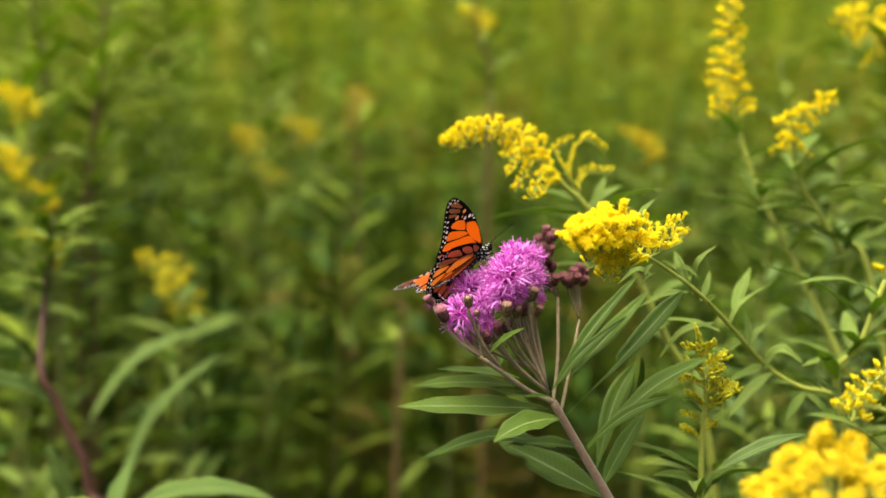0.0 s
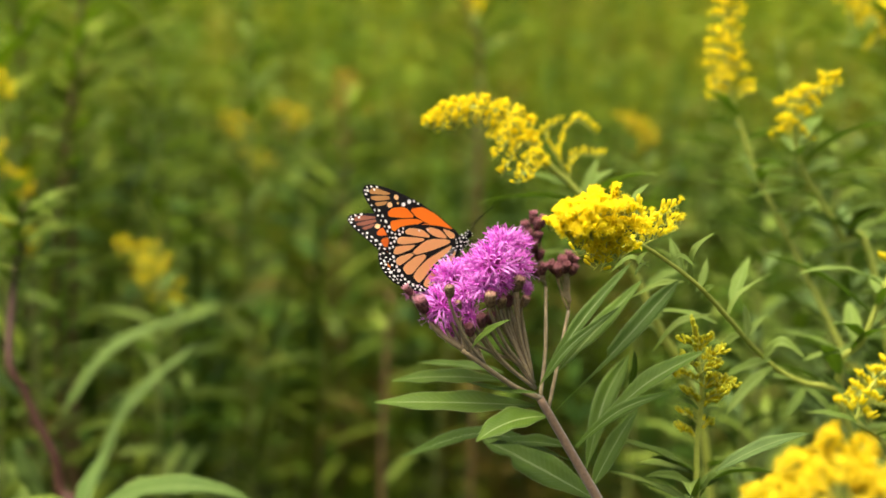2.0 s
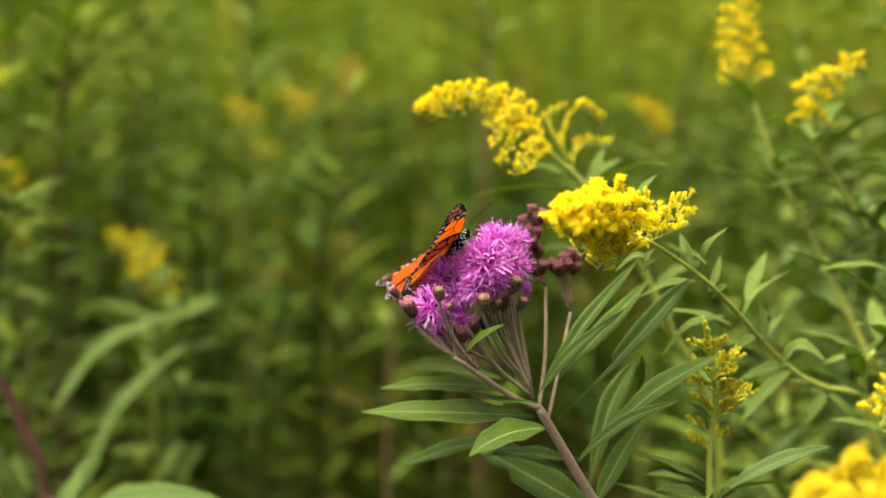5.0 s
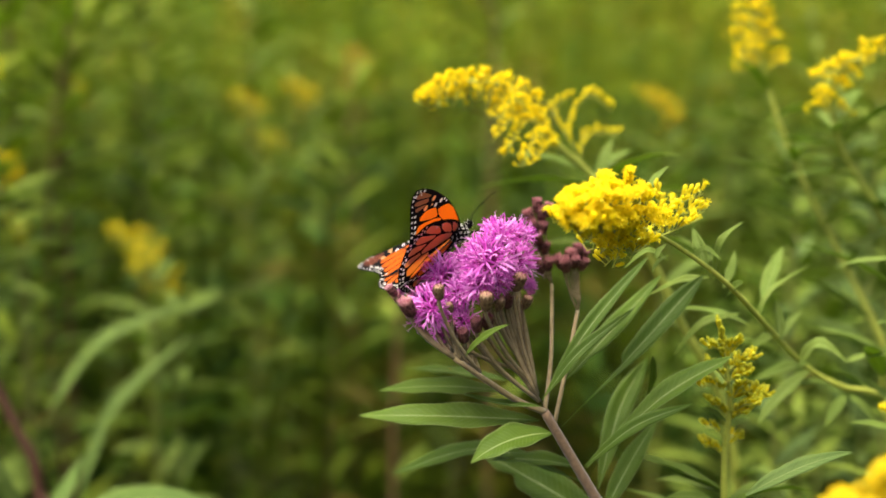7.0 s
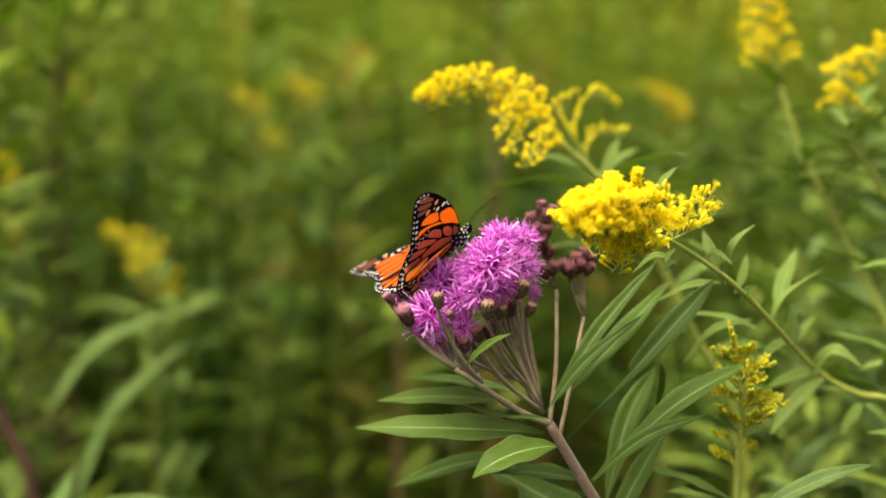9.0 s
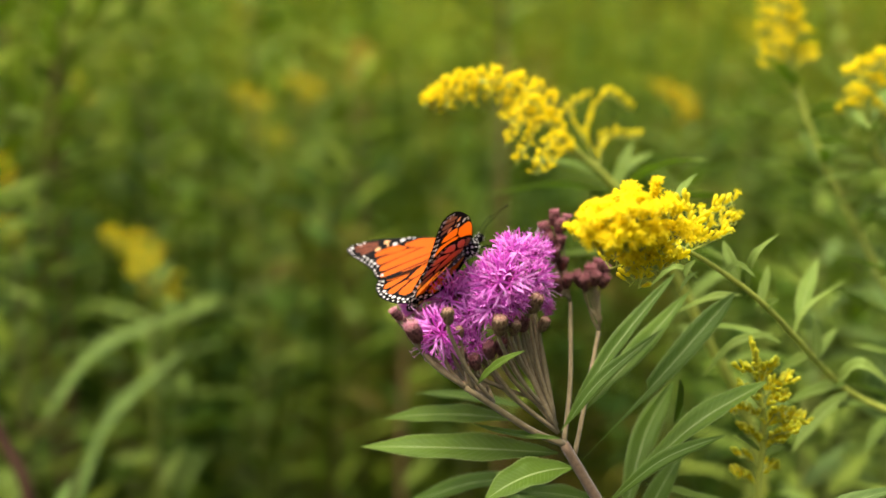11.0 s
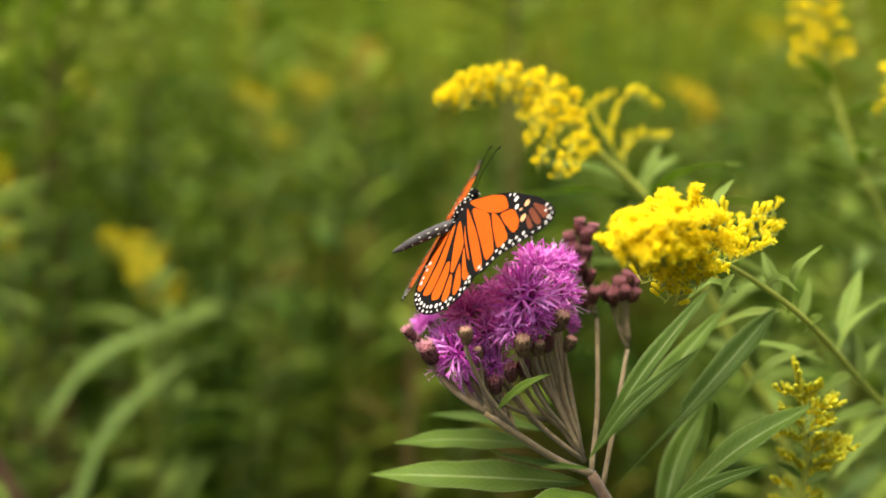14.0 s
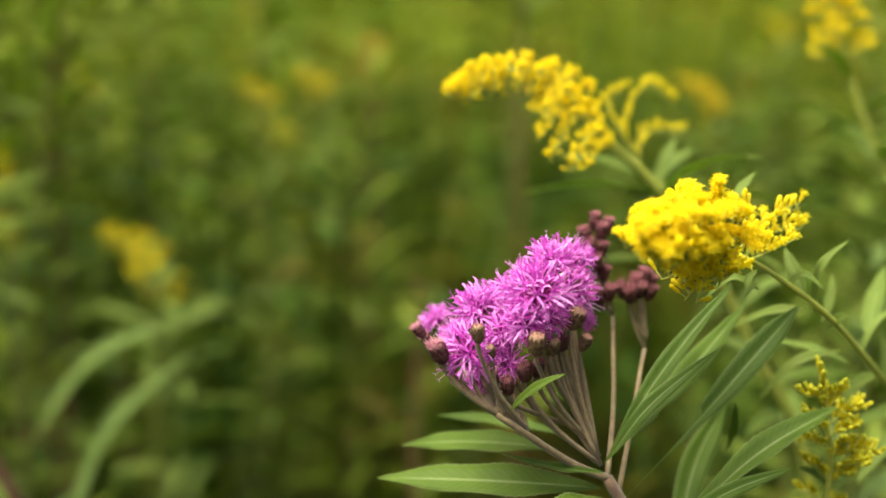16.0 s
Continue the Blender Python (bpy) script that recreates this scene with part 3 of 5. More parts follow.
    cup_meshes["bud"] = shared("involucre", involucre_bm(rng, 0.0070, 0.0025, True), (BRACT,))
    cup_meshes["green"] = shared("involucre", involucre_bm(rng, 0.0072, 0.0025, True), (BRACT_GREEN,))
    tuft = shared("tuft", tuft_bm(rng, 0.0025), (BUD_TUFT,))
    pink_tuft = shared("tuft", tuft_bm(rng, 0.0027), (PINK_TUFT,))

    def stalk(foot, direction, start, r=0.00062):
        start = Vector(start)
        d = Vector(direction).normalized()
        mid = start.lerp(foot, 0.5) + Vector(((foot.x - start.x) * 0.12, 0, -0.0008))
        bm = bmesh.new()
        tube(bm, (start, mid, foot - d * 0.002, foot + d * 0.001), r, r * 0.9, 10, 10, ridged=0.2)
        part("stalk", bm, IRON_GREEN_STEM, plant)

    focus = None
    for i, (centre, d, size, foot) in enumerate(blooms):
        size *= 0.76
        d = Vector(d).normalized()
        cup = Vector(centre) - d * 0.0105 * size
        stalk(cup, Vector((d.x * 0.6, d.y * 0.6, abs(d.z) * 0.6 + 0.5)), feet[foot] + along[foot] * (i % 5), 0.00064)
        head = link_mesh("flower_head", cup_meshes["open"], plant)
        head.matrix_basis = Matrix.Translation(cup) @ Matrix(basis(d, i * 1.3).tolist()).to_4x4() @ Matrix.Scale(size, 4)
        fl = link_mesh("corolla", floret_meshes[i % 4], head, True)
        fl.location = (0, 0, 0.0055)
        tagged(fl, "magenta florets with thin curling lobes")
        if i == 0:
            focus = fl
    for i, (centre, d, size, foot, green) in enumerate(buds):
        size *= 0.62 if green else (0.76 if foot > 1 else 0.66)
        d = Vector(d).normalized()
        cup = Vector(centre) - d * 0.004 * size
        stalk(cup, Vector((d.x * 0.5, d.y * 0.5, abs(d.z) * 0.5 + 0.6)), feet[foot] + along[foot] * ((i * 2 + 1) % 5), 0.00032 if foot > 1 else 0.0006)
        bud = link_mesh("flower_bud", cup_meshes["green" if green else "bud"], plant)
        bud.matrix_basis = Matrix.Translation(cup) @ Matrix(basis(d, i * 1.9).tolist()).to_4x4() @ Matrix.Scale(size, 4)
        tagged(bud, "closed scaly purple-brown bud")
        tf = link_mesh("tuft", pink_tuft if foot == 1 and not green else tuft, bud, True)
        tf.location = (0, 0, 0.0068)
        tf.scale = (0.85, 0.85, 0.5) if green else (1, 1, 1)
    # leaves
    for base_, tip, w, more in (
        ((0.0198, 0.0140, 0.9927), (-0.0440, 0.0310, 0.9875), 0.0109, dict(face=(0.0, -0.55, 0.83), sag=0.015, fold=10, full=0.47)),
        ((0.0084, 0.0280, 0.9989), (-0.0377, 0.0440, 0.9935), 0.0082, dict(face=(0.0, -0.5, 0.87), sag=0.05, fold=10, full=0.5)),
        ((0.0092, 0.0500, 0.9974), (-0.0277, 0.0650, 0.9971), 0.0052, dict(face=(0, -0.5, 1), sag=0.03)),
        ((0.0360, 0.0180, 0.9700), (-0.0329, 0.0590, 0.9569), 0.0075, dict(face=(-0.1, -0.55, 0.85), bend=(0.0021, 0.0450, 0.9723), fold=14, full=0.6)),
        ((0.0236, 0.0060, 0.9907), (-0.0036, -0.0060, 0.9831), 0.0116, dict(face=(-0.3, -0.55, 0.8), sag=0.13, fold=14, full=0.45)),
        ((0.0471, 0.0200, 0.9532), (0.0018, 0.0650, 0.9645), 0.0139, dict(face=(-0.2, -0.65, 0.75), sag=0.02, fold=16, full=0.5, bite=(0.72, 0.65, -1))),
        ((0.0333, 0.0160, 0.9761), (0.0039, 0.0450, 0.9678), 0.0071, dict(face=(-0.1, -0.5, 0.9), sag=0.05)),
        ((0.0205, 0.0120, 1.0006), (0.0585, 0.0400, 1.0472), 0.0059, dict(face=(-0.42, -0.8, 0.4), bend=(0.0370, 0.0240, 1.0242), fold=30, full=0.55)),
        ((0.0209, 0.0080, 1.0029), (0.0519, 0.0200, 1.0324), 0.0042, dict(face=(-0.35, -0.85, 0.4), bend=(0.0324, 0.0120, 1.0177), fold=14, full=0.5)),
        ((0.0291, 0.0200, 1.0060), (0.0662, 0.0550, 1.0385), 0.0070, dict(face=(-0.35, -0.85, 0.35), bend=(0.0465, 0.0360, 1.0211), full=0.5, fold=20, bite=(0.22, 0.5, 1))),
        ((0.0275, 0.0140, 0.9906), (0.0795, 0.0450, 1.0402), 0.0082, dict(face=(-0.35, -0.88, 0.35), bend=(0.0520, 0.0300, 1.0123), fold=22, full=0.74, bite=(0.46, 0.0, -1, 0.2))),
        ((0.0428, 0.0260, 0.9649), (0.0636, 0.0640, 1.0043), 0.0093, dict(face=(-0.4, -0.9, 0.2), bend=(0.0525, 0.0500, 0.9883), fold=26, full=0.5, twist=30)),
        ((0.0641, 0.0600, 0.9900), (0.0632, 0.0500, 1.0094), 0.0034, dict(face=(0.3, -0.8, 0.4), sag=0.1, fold=10)),
        ((0.0369, 0.0140, 0.9765), (0.0883, 0.0300, 1.0138), 0.0083, dict(face=(-0.4, -0.62, 0.68), bend=(0.0628, 0.0200, 1.0008), fold=24, full=0.62)),
        ((0.0357, 0.0100, 0.9782), (0.0722, 0.0120, 1.0010), 0.0045, dict(face=(-0.3, -0.85, 0.5), bend=(0.0521, 0.0080, 0.9936), fold=12, full=0.5)),
        ((0.0449, 0.0200, 0.9591), (0.0665, 0.0500, 0.9845), 0.0075, dict(face=(-0.2, -0.7, 0.7), sag=0.05, fold=16)),
        ((-0.0063, 0.0020, 1.0175), (0.0074, -0.0080, 1.0307), 0.0030, dict(face=(-0.5, -0.6, 0.6), sag=0.1, fold=14)),
        ((0.0196, 0.0060, 1.0000), (-0.0079, 0.0140, 1.0017), 0.0034, dict(face=(0, -0.4, 1), sag=-0.05)),
    ):
        leaf_part(plant, base_, tip, w * 1.06, IRON_LEAF, segs=48, teeth=0.038, **more)
    rng2 = random.Random(9)
    lower = spline([base, (0.160, 0.028, 0.45), (0.128, 0.024, 0.76)], 20)
    leafy(plant, lower, rng2, 14, 0.10, 0.018, 0.2, 1.0, IRON_LEAF, 0.3)
    return focus


cam.data.dof.focus_object = build_ironweed()


# ---------------------------------------------------------------- goldenrods
def plume(plant, axis, rng, count, reach, heads, size, opened, droop=0.25, lean=0.6, s0=0.0, s1=1.0, flat=1.0, green=False, up=(0, 0, 1), tone=None, low=1.0):
    """Flowering twigs set all round an axis, shorter towards its tip, arching over at their ends."""
    line = spline(axis, 30)
    for i in range(count):
        s = s0 + (s1 - s0) * (i + rng.uniform(0, 0.6)) / count
        k = min(int(s * 30), 29)
        p = line[k]
        tan = (line[k + 1] - line[k]).normalized()
        a = i * 2.39996 + rng.uniform(-0.4, 0.4)
        x = tan.cross(Vector((0.2, 0.97, 0.1))).normalized()
        y = tan.cross(x)
        out = (x * math.cos(a) + y * math.sin(a) * flat + tan * lean).normalized()
        ln = reach * (1.0 - 0.65 * s) * rng.uniform(0.75, 1.15) * (low if out.z < -0.1 else 1.0)
        mid = p + out * ln * 0.55 + Vector((0, 0, 0.06 * ln))
        end = p + out * ln + Vector((0, 0, -droop * ln))
        raceme(plant, [p, mid, end], rng, max(5, int(heads * (1 - 0.5 * s))), size, opened, up=up, green=green, tone=tone)


def goldenrod_a():
    rng = random.Random(21)
    base = (0.33, 0.16, 0.0)
    plant = thing("goldenrod", base, "goldenrod in full yellow bloom, leaning over, narrow green leaves", "wildflower", "goldenrods")
    line = stem_part(plant, [base, (0.335, 0.15, 0.5), (0.325, 0.142, 0.78), (0.292, 0.134, 0.895), (0.235, 0.124, 0.957), (0.1950, 0.1150, 0.9735), (0.1643, 0.1080, 0.9828), (0.1497, 0.1000, 0.9867), (0.1289, 0.0880, 0.9994), (0.0903, 0.0450, 1.0355), (0.0697, 0.0340, 1.0506), (0.0544, 0.0200, 1.0591), (0.0349, -0.0080, 1.0676)], 0.0021, 0.0006, steps=60)
    axis = [(0.0653, 0.0300, 1.0544), (0.0497, 0.0120, 1.0627), (0.0347, -0.0100, 1.0670), (0.0230, -0.0320, 1.0653)]
    plume(plant, axis, rng, 34, 0.0200, 28, 0.95, 0.8, droop=0.18, lean=0.35, up=(-0.1, -0.45, 0.9), low=0.42, s0=0.34)
    plume(plant, [(0.0453, 0.0050, 1.0649), (0.0275, -0.0280, 1.0678)], rng, 30, 0.0145, 28, 1.0, 1.0, droop=0.15, lean=0.2, up=(-0.15, -0.4, 0.9), low=0.7)
    for pts in (
        [(0.0570, 0.0260, 1.0621), (0.0653, 0.0340, 1.0662), (0.0768, 0.0400, 1.0702)],
        [(0.0591, 0.0280, 1.0574), (0.0682, 0.0360, 1.0630), (0.0776, 0.0410, 1.0636)],
        [(0.0542, 0.0180, 1.0566), (0.0463, 0.0080, 1.0543), (0.0413, 0.0020, 1.0512)],
        [(0.0549, 0.0220, 1.0562), (0.0432, 0.0180, 1.0544), (0.0330, 0.0100, 1.0529)],
        [(0.0550, 0.0200, 1.0564), (0.0444, 0.0100, 1.0528), (0.0386, 0.0040, 1.0486)],
        [(0.0589, 0.0260, 1.0558), (0.0673, 0.0300, 1.0591), (0.0748, 0.0340, 1.0619)],
        [(0.0571, 0.0260, 1.0592), (0.0598, 0.0280, 1.0652), (0.0580, 0.0300, 1.0709)],
        [(0.0596, 0.0260, 1.0554), (0.0509, 0.0100, 1.0557), (0.0467, 0.0040, 1.0515)],
        [(0.0484, 0.0100, 1.0601), (0.0414, 0.0020, 1.0581), (0.0361, -0.0040, 1.0540)],
        [(0.0499, 0.0120, 1.0590), (0.0434, 0.0000, 1.0559), (0.0402, -0.0040, 1.0494)],
        [(0.0571, 0.0220, 1.0562), (0.0512, 0.0140, 1.0530), (0.0477, 0.0100, 1.0525)],
    ):
        raceme(plant, pts, rng, 15, 1.02, 0.3, spread=1.1)
    for b, t, w, more in (
        ((0.0837, 0.0460, 1.0383), (0.0925, 0.0440, 1.0605), 0.0037, dict(face=(-0.75, -0.5, 0.4), bend=(0.0840, 0.0400, 1.0530), fold=20)),
        ((0.0806, 0.0440, 1.0440), (0.0765, 0.0550, 1.0563), 0.0045, dict(face=(-0.4, -0.8, 0.3), sag=0.05)),
        ((0.0731, 0.0380, 1.0473), (0.0830, 0.0320, 1.0476), 0.0026, dict(face=(0, -0.6, 0.8), bend=(0.0779, 0.0360, 1.0511))),
        ((0.0879, 0.0500, 1.0347), (0.0960, 0.0700, 1.0464), 0.0041, dict(face=(0.3, -0.8, 0.3), sag=0.05)),
        ((0.1076, 0.0680, 1.0260), (0.1222, 0.1000, 1.0444), 0.0067, dict(face=(-0.45, -0.8, 0.3), sag=0.05, fold=22)),
        ((0.1045, 0.0640, 1.0206), (0.1274, 0.0800, 1.0400), 0.0028, dict(face=(-0.6, -0.5, 0.6), bend=(0.1096, 0.0660, 1.0315), fold=24)),
        ((0.0897, 0.0500, 1.0319), (0.0934, 0.0420, 1.0387), 0.0037, dict(face=(-0.4, -0.7, 0.6), sag=0.12, full=0.55)),
        ((0.1158, 0.0720, 1.0110), (0.1156, 0.0800, 1.0260), 0.0049, dict(face=(0.4, -0.8, 0.3), sag=0.04)),
        ((0.0972, 0.0600, 1.0237), (0.0735, 0.0620, 1.0064), 0.0037, dict(face=(-0.2, -0.6, 0.8), bend=(0.0823, 0.0560, 1.0200))),
        ((0.1006, 0.0620, 1.0192), (0.0756, 0.0850, 1.0200), 0.0037, dict(face=(0, -0.5, 0.9), sag=0.08)),
        ((0.0817, 0.0450, 1.0394), (0.0614, 0.0600, 1.0290), 0.0037, dict(face=(-0.1, -0.6, 0.8), bend=(0.0722, 0.0500, 1.0371))),
        ((0.0640, 0.0300, 1.0474), (0.0486, 0.0300, 1.0442), 0.0026, dict(face=(-0.1, -0.6, 0.8), bend=(0.0563, 0.0300, 1.0506))),
        ((0.0639, 0.0300, 1.0493), (0.0569, 0.0200, 1.0446), 0.0022, dict(face=(-0.6, -0.6, 0.5), sag=0.1)),
        ((0.1256, 0.0780, 1.0018), (0.1417, 0.0700, 1.0042), 0.0064, dict(face=(0.1, -0.6, 0.8), bend=(0.1314, 0.0720, 1.0099), fold=24)),
        ((0.1466, 0.0900, 0.9988), (0.1602, 0.0800, 1.0049), 0.0041, dict(face=(0.1, -0.6, 0.8), sag=0.1)),
        ((0.1307, 0.0840, 0.9998), (0.1129, 0.1000, 0.9872), 0.0064, dict(face=(-0.1, -0.6, 0.8), sag=0.06)),
        ((0.1319, 0.0840, 0.9969), (0.1086, 0.0700, 0.9771), 0.0064, dict(face=(-0.5, -0.6, 0.6), sag=0.08, fold=20)),
        ((0.1503, 0.0950, 0.9846), (0.1380, 0.0800, 0.9745), 0.0049, dict(face=(-0.3, -0.8, 0.4), sag=0.08)),
        ((0.1514, 0.0950, 0.9846), (0.1598, 0.0850, 0.9757), 0.0052, dict(face=(0.4, -0.7, 0.5), sag=0.08)),
        ((0.1436, 0.0920, 0.9891), (0.1226, 0.0800, 0.9906), 0.0034, dict(face=(0, -0.5, 0.9), sag=0.1)),
        ((0.1138, 0.0720, 1.0131), (0.1071, 0.0900, 1.0010), 0.0052, dict(face=(-0.2, -0.7, 0.6), sag=0.1)),
        ((0.1166, 0.0740, 1.0106), (0.1346, 0.1100, 1.0157), 0.0037, dict(face=(-0.3, -0.7, 0.6), sag=0.08)),
        ((0.0624, 0.0280, 1.0534), (0.0582, 0.0200, 1.0488), 0.0030, dict(face=(-0.6, -0.6, 0.5), sag=0.1)),
        ((0.0553, 0.0300, 1.0710), (0.0666, 0.0550, 1.0788), 0.0037, dict(face=(-0.4, -0.6, 0.5), sag=0.05)),
    ):
        leaf_part(plant, b, t, w, segs=16, **more)
    leafy(plant, line[:24], rng, 16, 0.06, 0.010)


def goldenrod_b():
    rng = random.Random(22)
    base = (0.20, 0.22, 0.0)
    plant = thing("goldenrod", base, "goldenrod with one-sided arching yellow plume on a green stem", "wildflower", "goldenrods")
    line = stem_part(plant, [base, (0.17, 0.20, 0.5), (0.13, 0.17, 0.90), (0.0884, 0.1500, 1.0071), (0.0603, 0.1450, 1.0525), (0.0435, 0.1380, 1.0707), (0.0348, 0.1320, 1.0777), (0.0233, 0.1250, 1.0899), (0.0112, 0.1200, 1.1030), (-0.0051, 0.1160, 1.1069), (-0.0195, 0.1150, 1.1033), (-0.0272, 0.1150, 1.0972)], 0.0026, 0.0004, steps=70)
    arch = [(0.0214, 0.1250, 1.0912), (0.0112, 0.1200, 1.1037), (-0.0064, 0.1160, 1.1063), (-0.0195, 0.1150, 1.1027), (-0.0274, 0.1150, 1.0967)]
    plume(plant, arch, rng, 42, 0.0105, 20, 0.66, 0.9, droop=0.6, lean=0.5)
    for pts, n in (
        ([(0.0283, 0.1300, 1.0852), (0.0154, 0.1180, 1.0952), (0.0028, 0.1050, 1.0830)], 26),
        ([(0.0312, 0.1300, 1.0818), (0.0178, 0.1120, 1.0921), (0.0073, 0.1000, 1.0762)], 26),
        ([(0.0324, 0.1300, 1.0791), (0.0217, 0.1080, 1.0861), (0.0148, 0.0940, 1.0738)], 26),
        ([(0.0324, 0.1300, 1.0778), (0.0247, 0.1100, 1.0814), (0.0183, 0.0960, 1.0743)], 18),
        ([(0.0259, 0.1280, 1.0871), (0.0135, 0.1300, 1.0928), (0.0019, 0.1300, 1.0916)], 18),
        ([(0.0229, 0.1260, 1.0898), (0.0121, 0.1100, 1.0998), (0.0054, 0.1000, 1.0916)], 18),
    ):
        raceme(plant, pts, rng, int(n * 1.9), 0.68, 0.8, spread=1.0)
    for pts, n in (
        ([(0.0405, 0.1380, 1.0748), (0.0369, 0.1450, 1.0895), (0.0452, 0.1500, 1.1016), (0.0562, 0.1520, 1.0947)], 20),
        ([(0.0377, 0.1350, 1.0804), (0.0298, 0.1400, 1.0950), (0.0363, 0.1450, 1.1006)], 10),
        ([(0.0420, 0.1380, 1.0726), (0.0448, 0.1460, 1.0842), (0.0598, 0.1500, 1.0845)], 14),
    ):
        raceme(plant, pts, rng, int(n * 1.6), 0.8, 0.2, spread=0.5)
    for b, t, w in (
        ((0.0504, 0.1420, 1.0637), (0.0573, 0.1500, 1.0844), 0.006),
        ((0.0548, 0.1420, 1.0583), (0.0387, 0.1500, 1.0612), 0.005),
        ((0.0612, 0.1450, 1.0498), (0.0550, 0.1700, 1.0644), 0.005),
    ):
        leaf_part(plant, b, t, w, face=(-0.4, -0.7, 0.5))
    leafy(plant, line[:34], rng, 26, 0.05, 0.009)


def goldenrod_tall(base, stem_pts, axis, seed, count, reach, heads, label, opened=0.8, leaves=30, size=1.0, lean=0.6, droop=0.1, s_leaf=1.0, material=None, leaf_len=0.052, leaf_w=0.0075, r0=0.0024, tone=None):
    rng = random.Random(seed)
    plant = thing("goldenrod", base, label, "wildflower", "goldenrods")
    line = stem_part(plant, [base, *stem_pts, axis[0]], r0, 0.0012, material, steps=40, n=8)
    stem_part(plant, axis, 0.0011, 0.0004, material, steps=16, n=6)
    plume(plant, axis, rng, count, reach, heads, size, opened, droop, lean, tone=tone)
    leafy(plant, line[: int(40 * s_leaf) + 1], rng, leaves, leaf_len, leaf_w, 0.12, 0.98)
    return plant


def budding_spike():
    rng = random.Random(31)
    base = (0.10, 0.06, 0.0)
    plant = thing("goldenrod", base, "slender goldenrod spike of green-yellow unopened buds", "wildflower", "goldenrods")
    stem = [base, (0.10, 0.055, 0.5), (0.094, 0.05, 0.88), (0.0922, 0.0460, 0.9518), (0.0910, 0.0440, 0.9739), (0.0911, 0.0410, 0.9930), (0.0873, 0.0370, 1.0106), (0.0843, 0.0350, 1.0223)]
    line = stem_part(plant, stem, 0.0018, 0.0006, steps=50)
    for b, t, n, up in (
        ((0.0874, 0.0370, 1.0082), (0.0836, 0.0340, 1.0230), 22, (0, -0.3, 1)),
        ((0.0879, 0.0370, 1.0083), (0.0907, 0.0360, 1.0169), 12, (0.3, 0, 1)),
        ((0.0883, 0.0380, 1.0057), (0.0983, 0.0400, 1.0109), 16, (0.2, -0.2, 1)),
        ((0.0899, 0.0400, 0.9980), (0.0792, 0.0360, 1.0005), 10, (-0.2, 0, 1)),
        ((0.0902, 0.0400, 0.9956), (0.1047, 0.0430, 0.9959), 18, (0.1, -0.2, 1)),
        ((0.0908, 0.0410, 0.9901), (0.1000, 0.0350, 0.9948), 14, (0.1, -0.2, 1)),
        ((0.0906, 0.0410, 0.9930), (0.0938, 0.0350, 1.0013), 12, (0.1, -0.2, 1)),
        ((0.0909, 0.0430, 0.9798), (0.0828, 0.0400, 0.9845), 7, (-0.2, 0, 1)),
        ((0.0882, 0.0380, 1.0033), (0.0814, 0.0340, 1.0087), 12, (-0.2, -0.2, 1)),
        ((0.0887, 0.0380, 1.0021), (0.0954, 0.0360, 1.0052), 14, (0.2, -0.3, 1)),
        ((0.0909, 0.0420, 0.9879), (0.0838, 0.0380, 0.9935), 12, (-0.2, -0.2, 1)),
        ((0.0910, 0.0420, 0.9867), (0.0972, 0.0400, 0.9898), 12, (0.2, -0.2, 1)),
        ((0.0877, 0.0370, 1.0118), (0.0808, 0.0340, 1.0153), 10, (-0.2, -0.2, 1)),
        ((0.0915, 0.0440, 0.9722), (0.0832, 0.0420, 0.9766), 12, (-0.2, -0.2, 1)),
        ((0.0913, 0.0440, 0.9764), (0.0954, 0.0460, 0.9792), 7, (0.2, 0, 1)),
    ):
        mid = Vector(b).lerp(Vector(t), 0.6) + Vector((0, 0, 0.0015))
        raceme(plant, [b, mid, t], rng, int(n * 1.7), 0.9, 0.0, up=up, green=True, spread=1.3, stalk=1.6)
    for b, t, w in (
        ((0.0909, 0.0460, 0.9577), (0.0707, 0.0700, 0.9542), 0.0042),
        ((0.0912, 0.0460, 0.9528), (0.0678, 0.0300, 0.9610), 0.0052),
        ((0.0908, 0.0460, 0.9592), (0.0727, 0.0500, 0.9634), 0.0036),
        ((0.0912, 0.0440, 0.9854), (0.0805, 0.0400, 0.9924), 0.003),
        ((0.0913, 0.0440, 0.9837), (0.1012, 0.0500, 0.9857), 0.003),
        ((0.0940, 0.0460, 0.9474), (0.0967, 0.0300, 0.9629), 0.008),
        ((0.0938, 0.0460, 0.9504), (0.1209, 0.0900, 0.9472), 0.006),
    ):
        leaf_part(plant, b, t, w, face=(-0.1, -0.6, 0.7), sag=0.12)
    leafy(plant, line[:26], rng, 18, 0.05, 0.009)


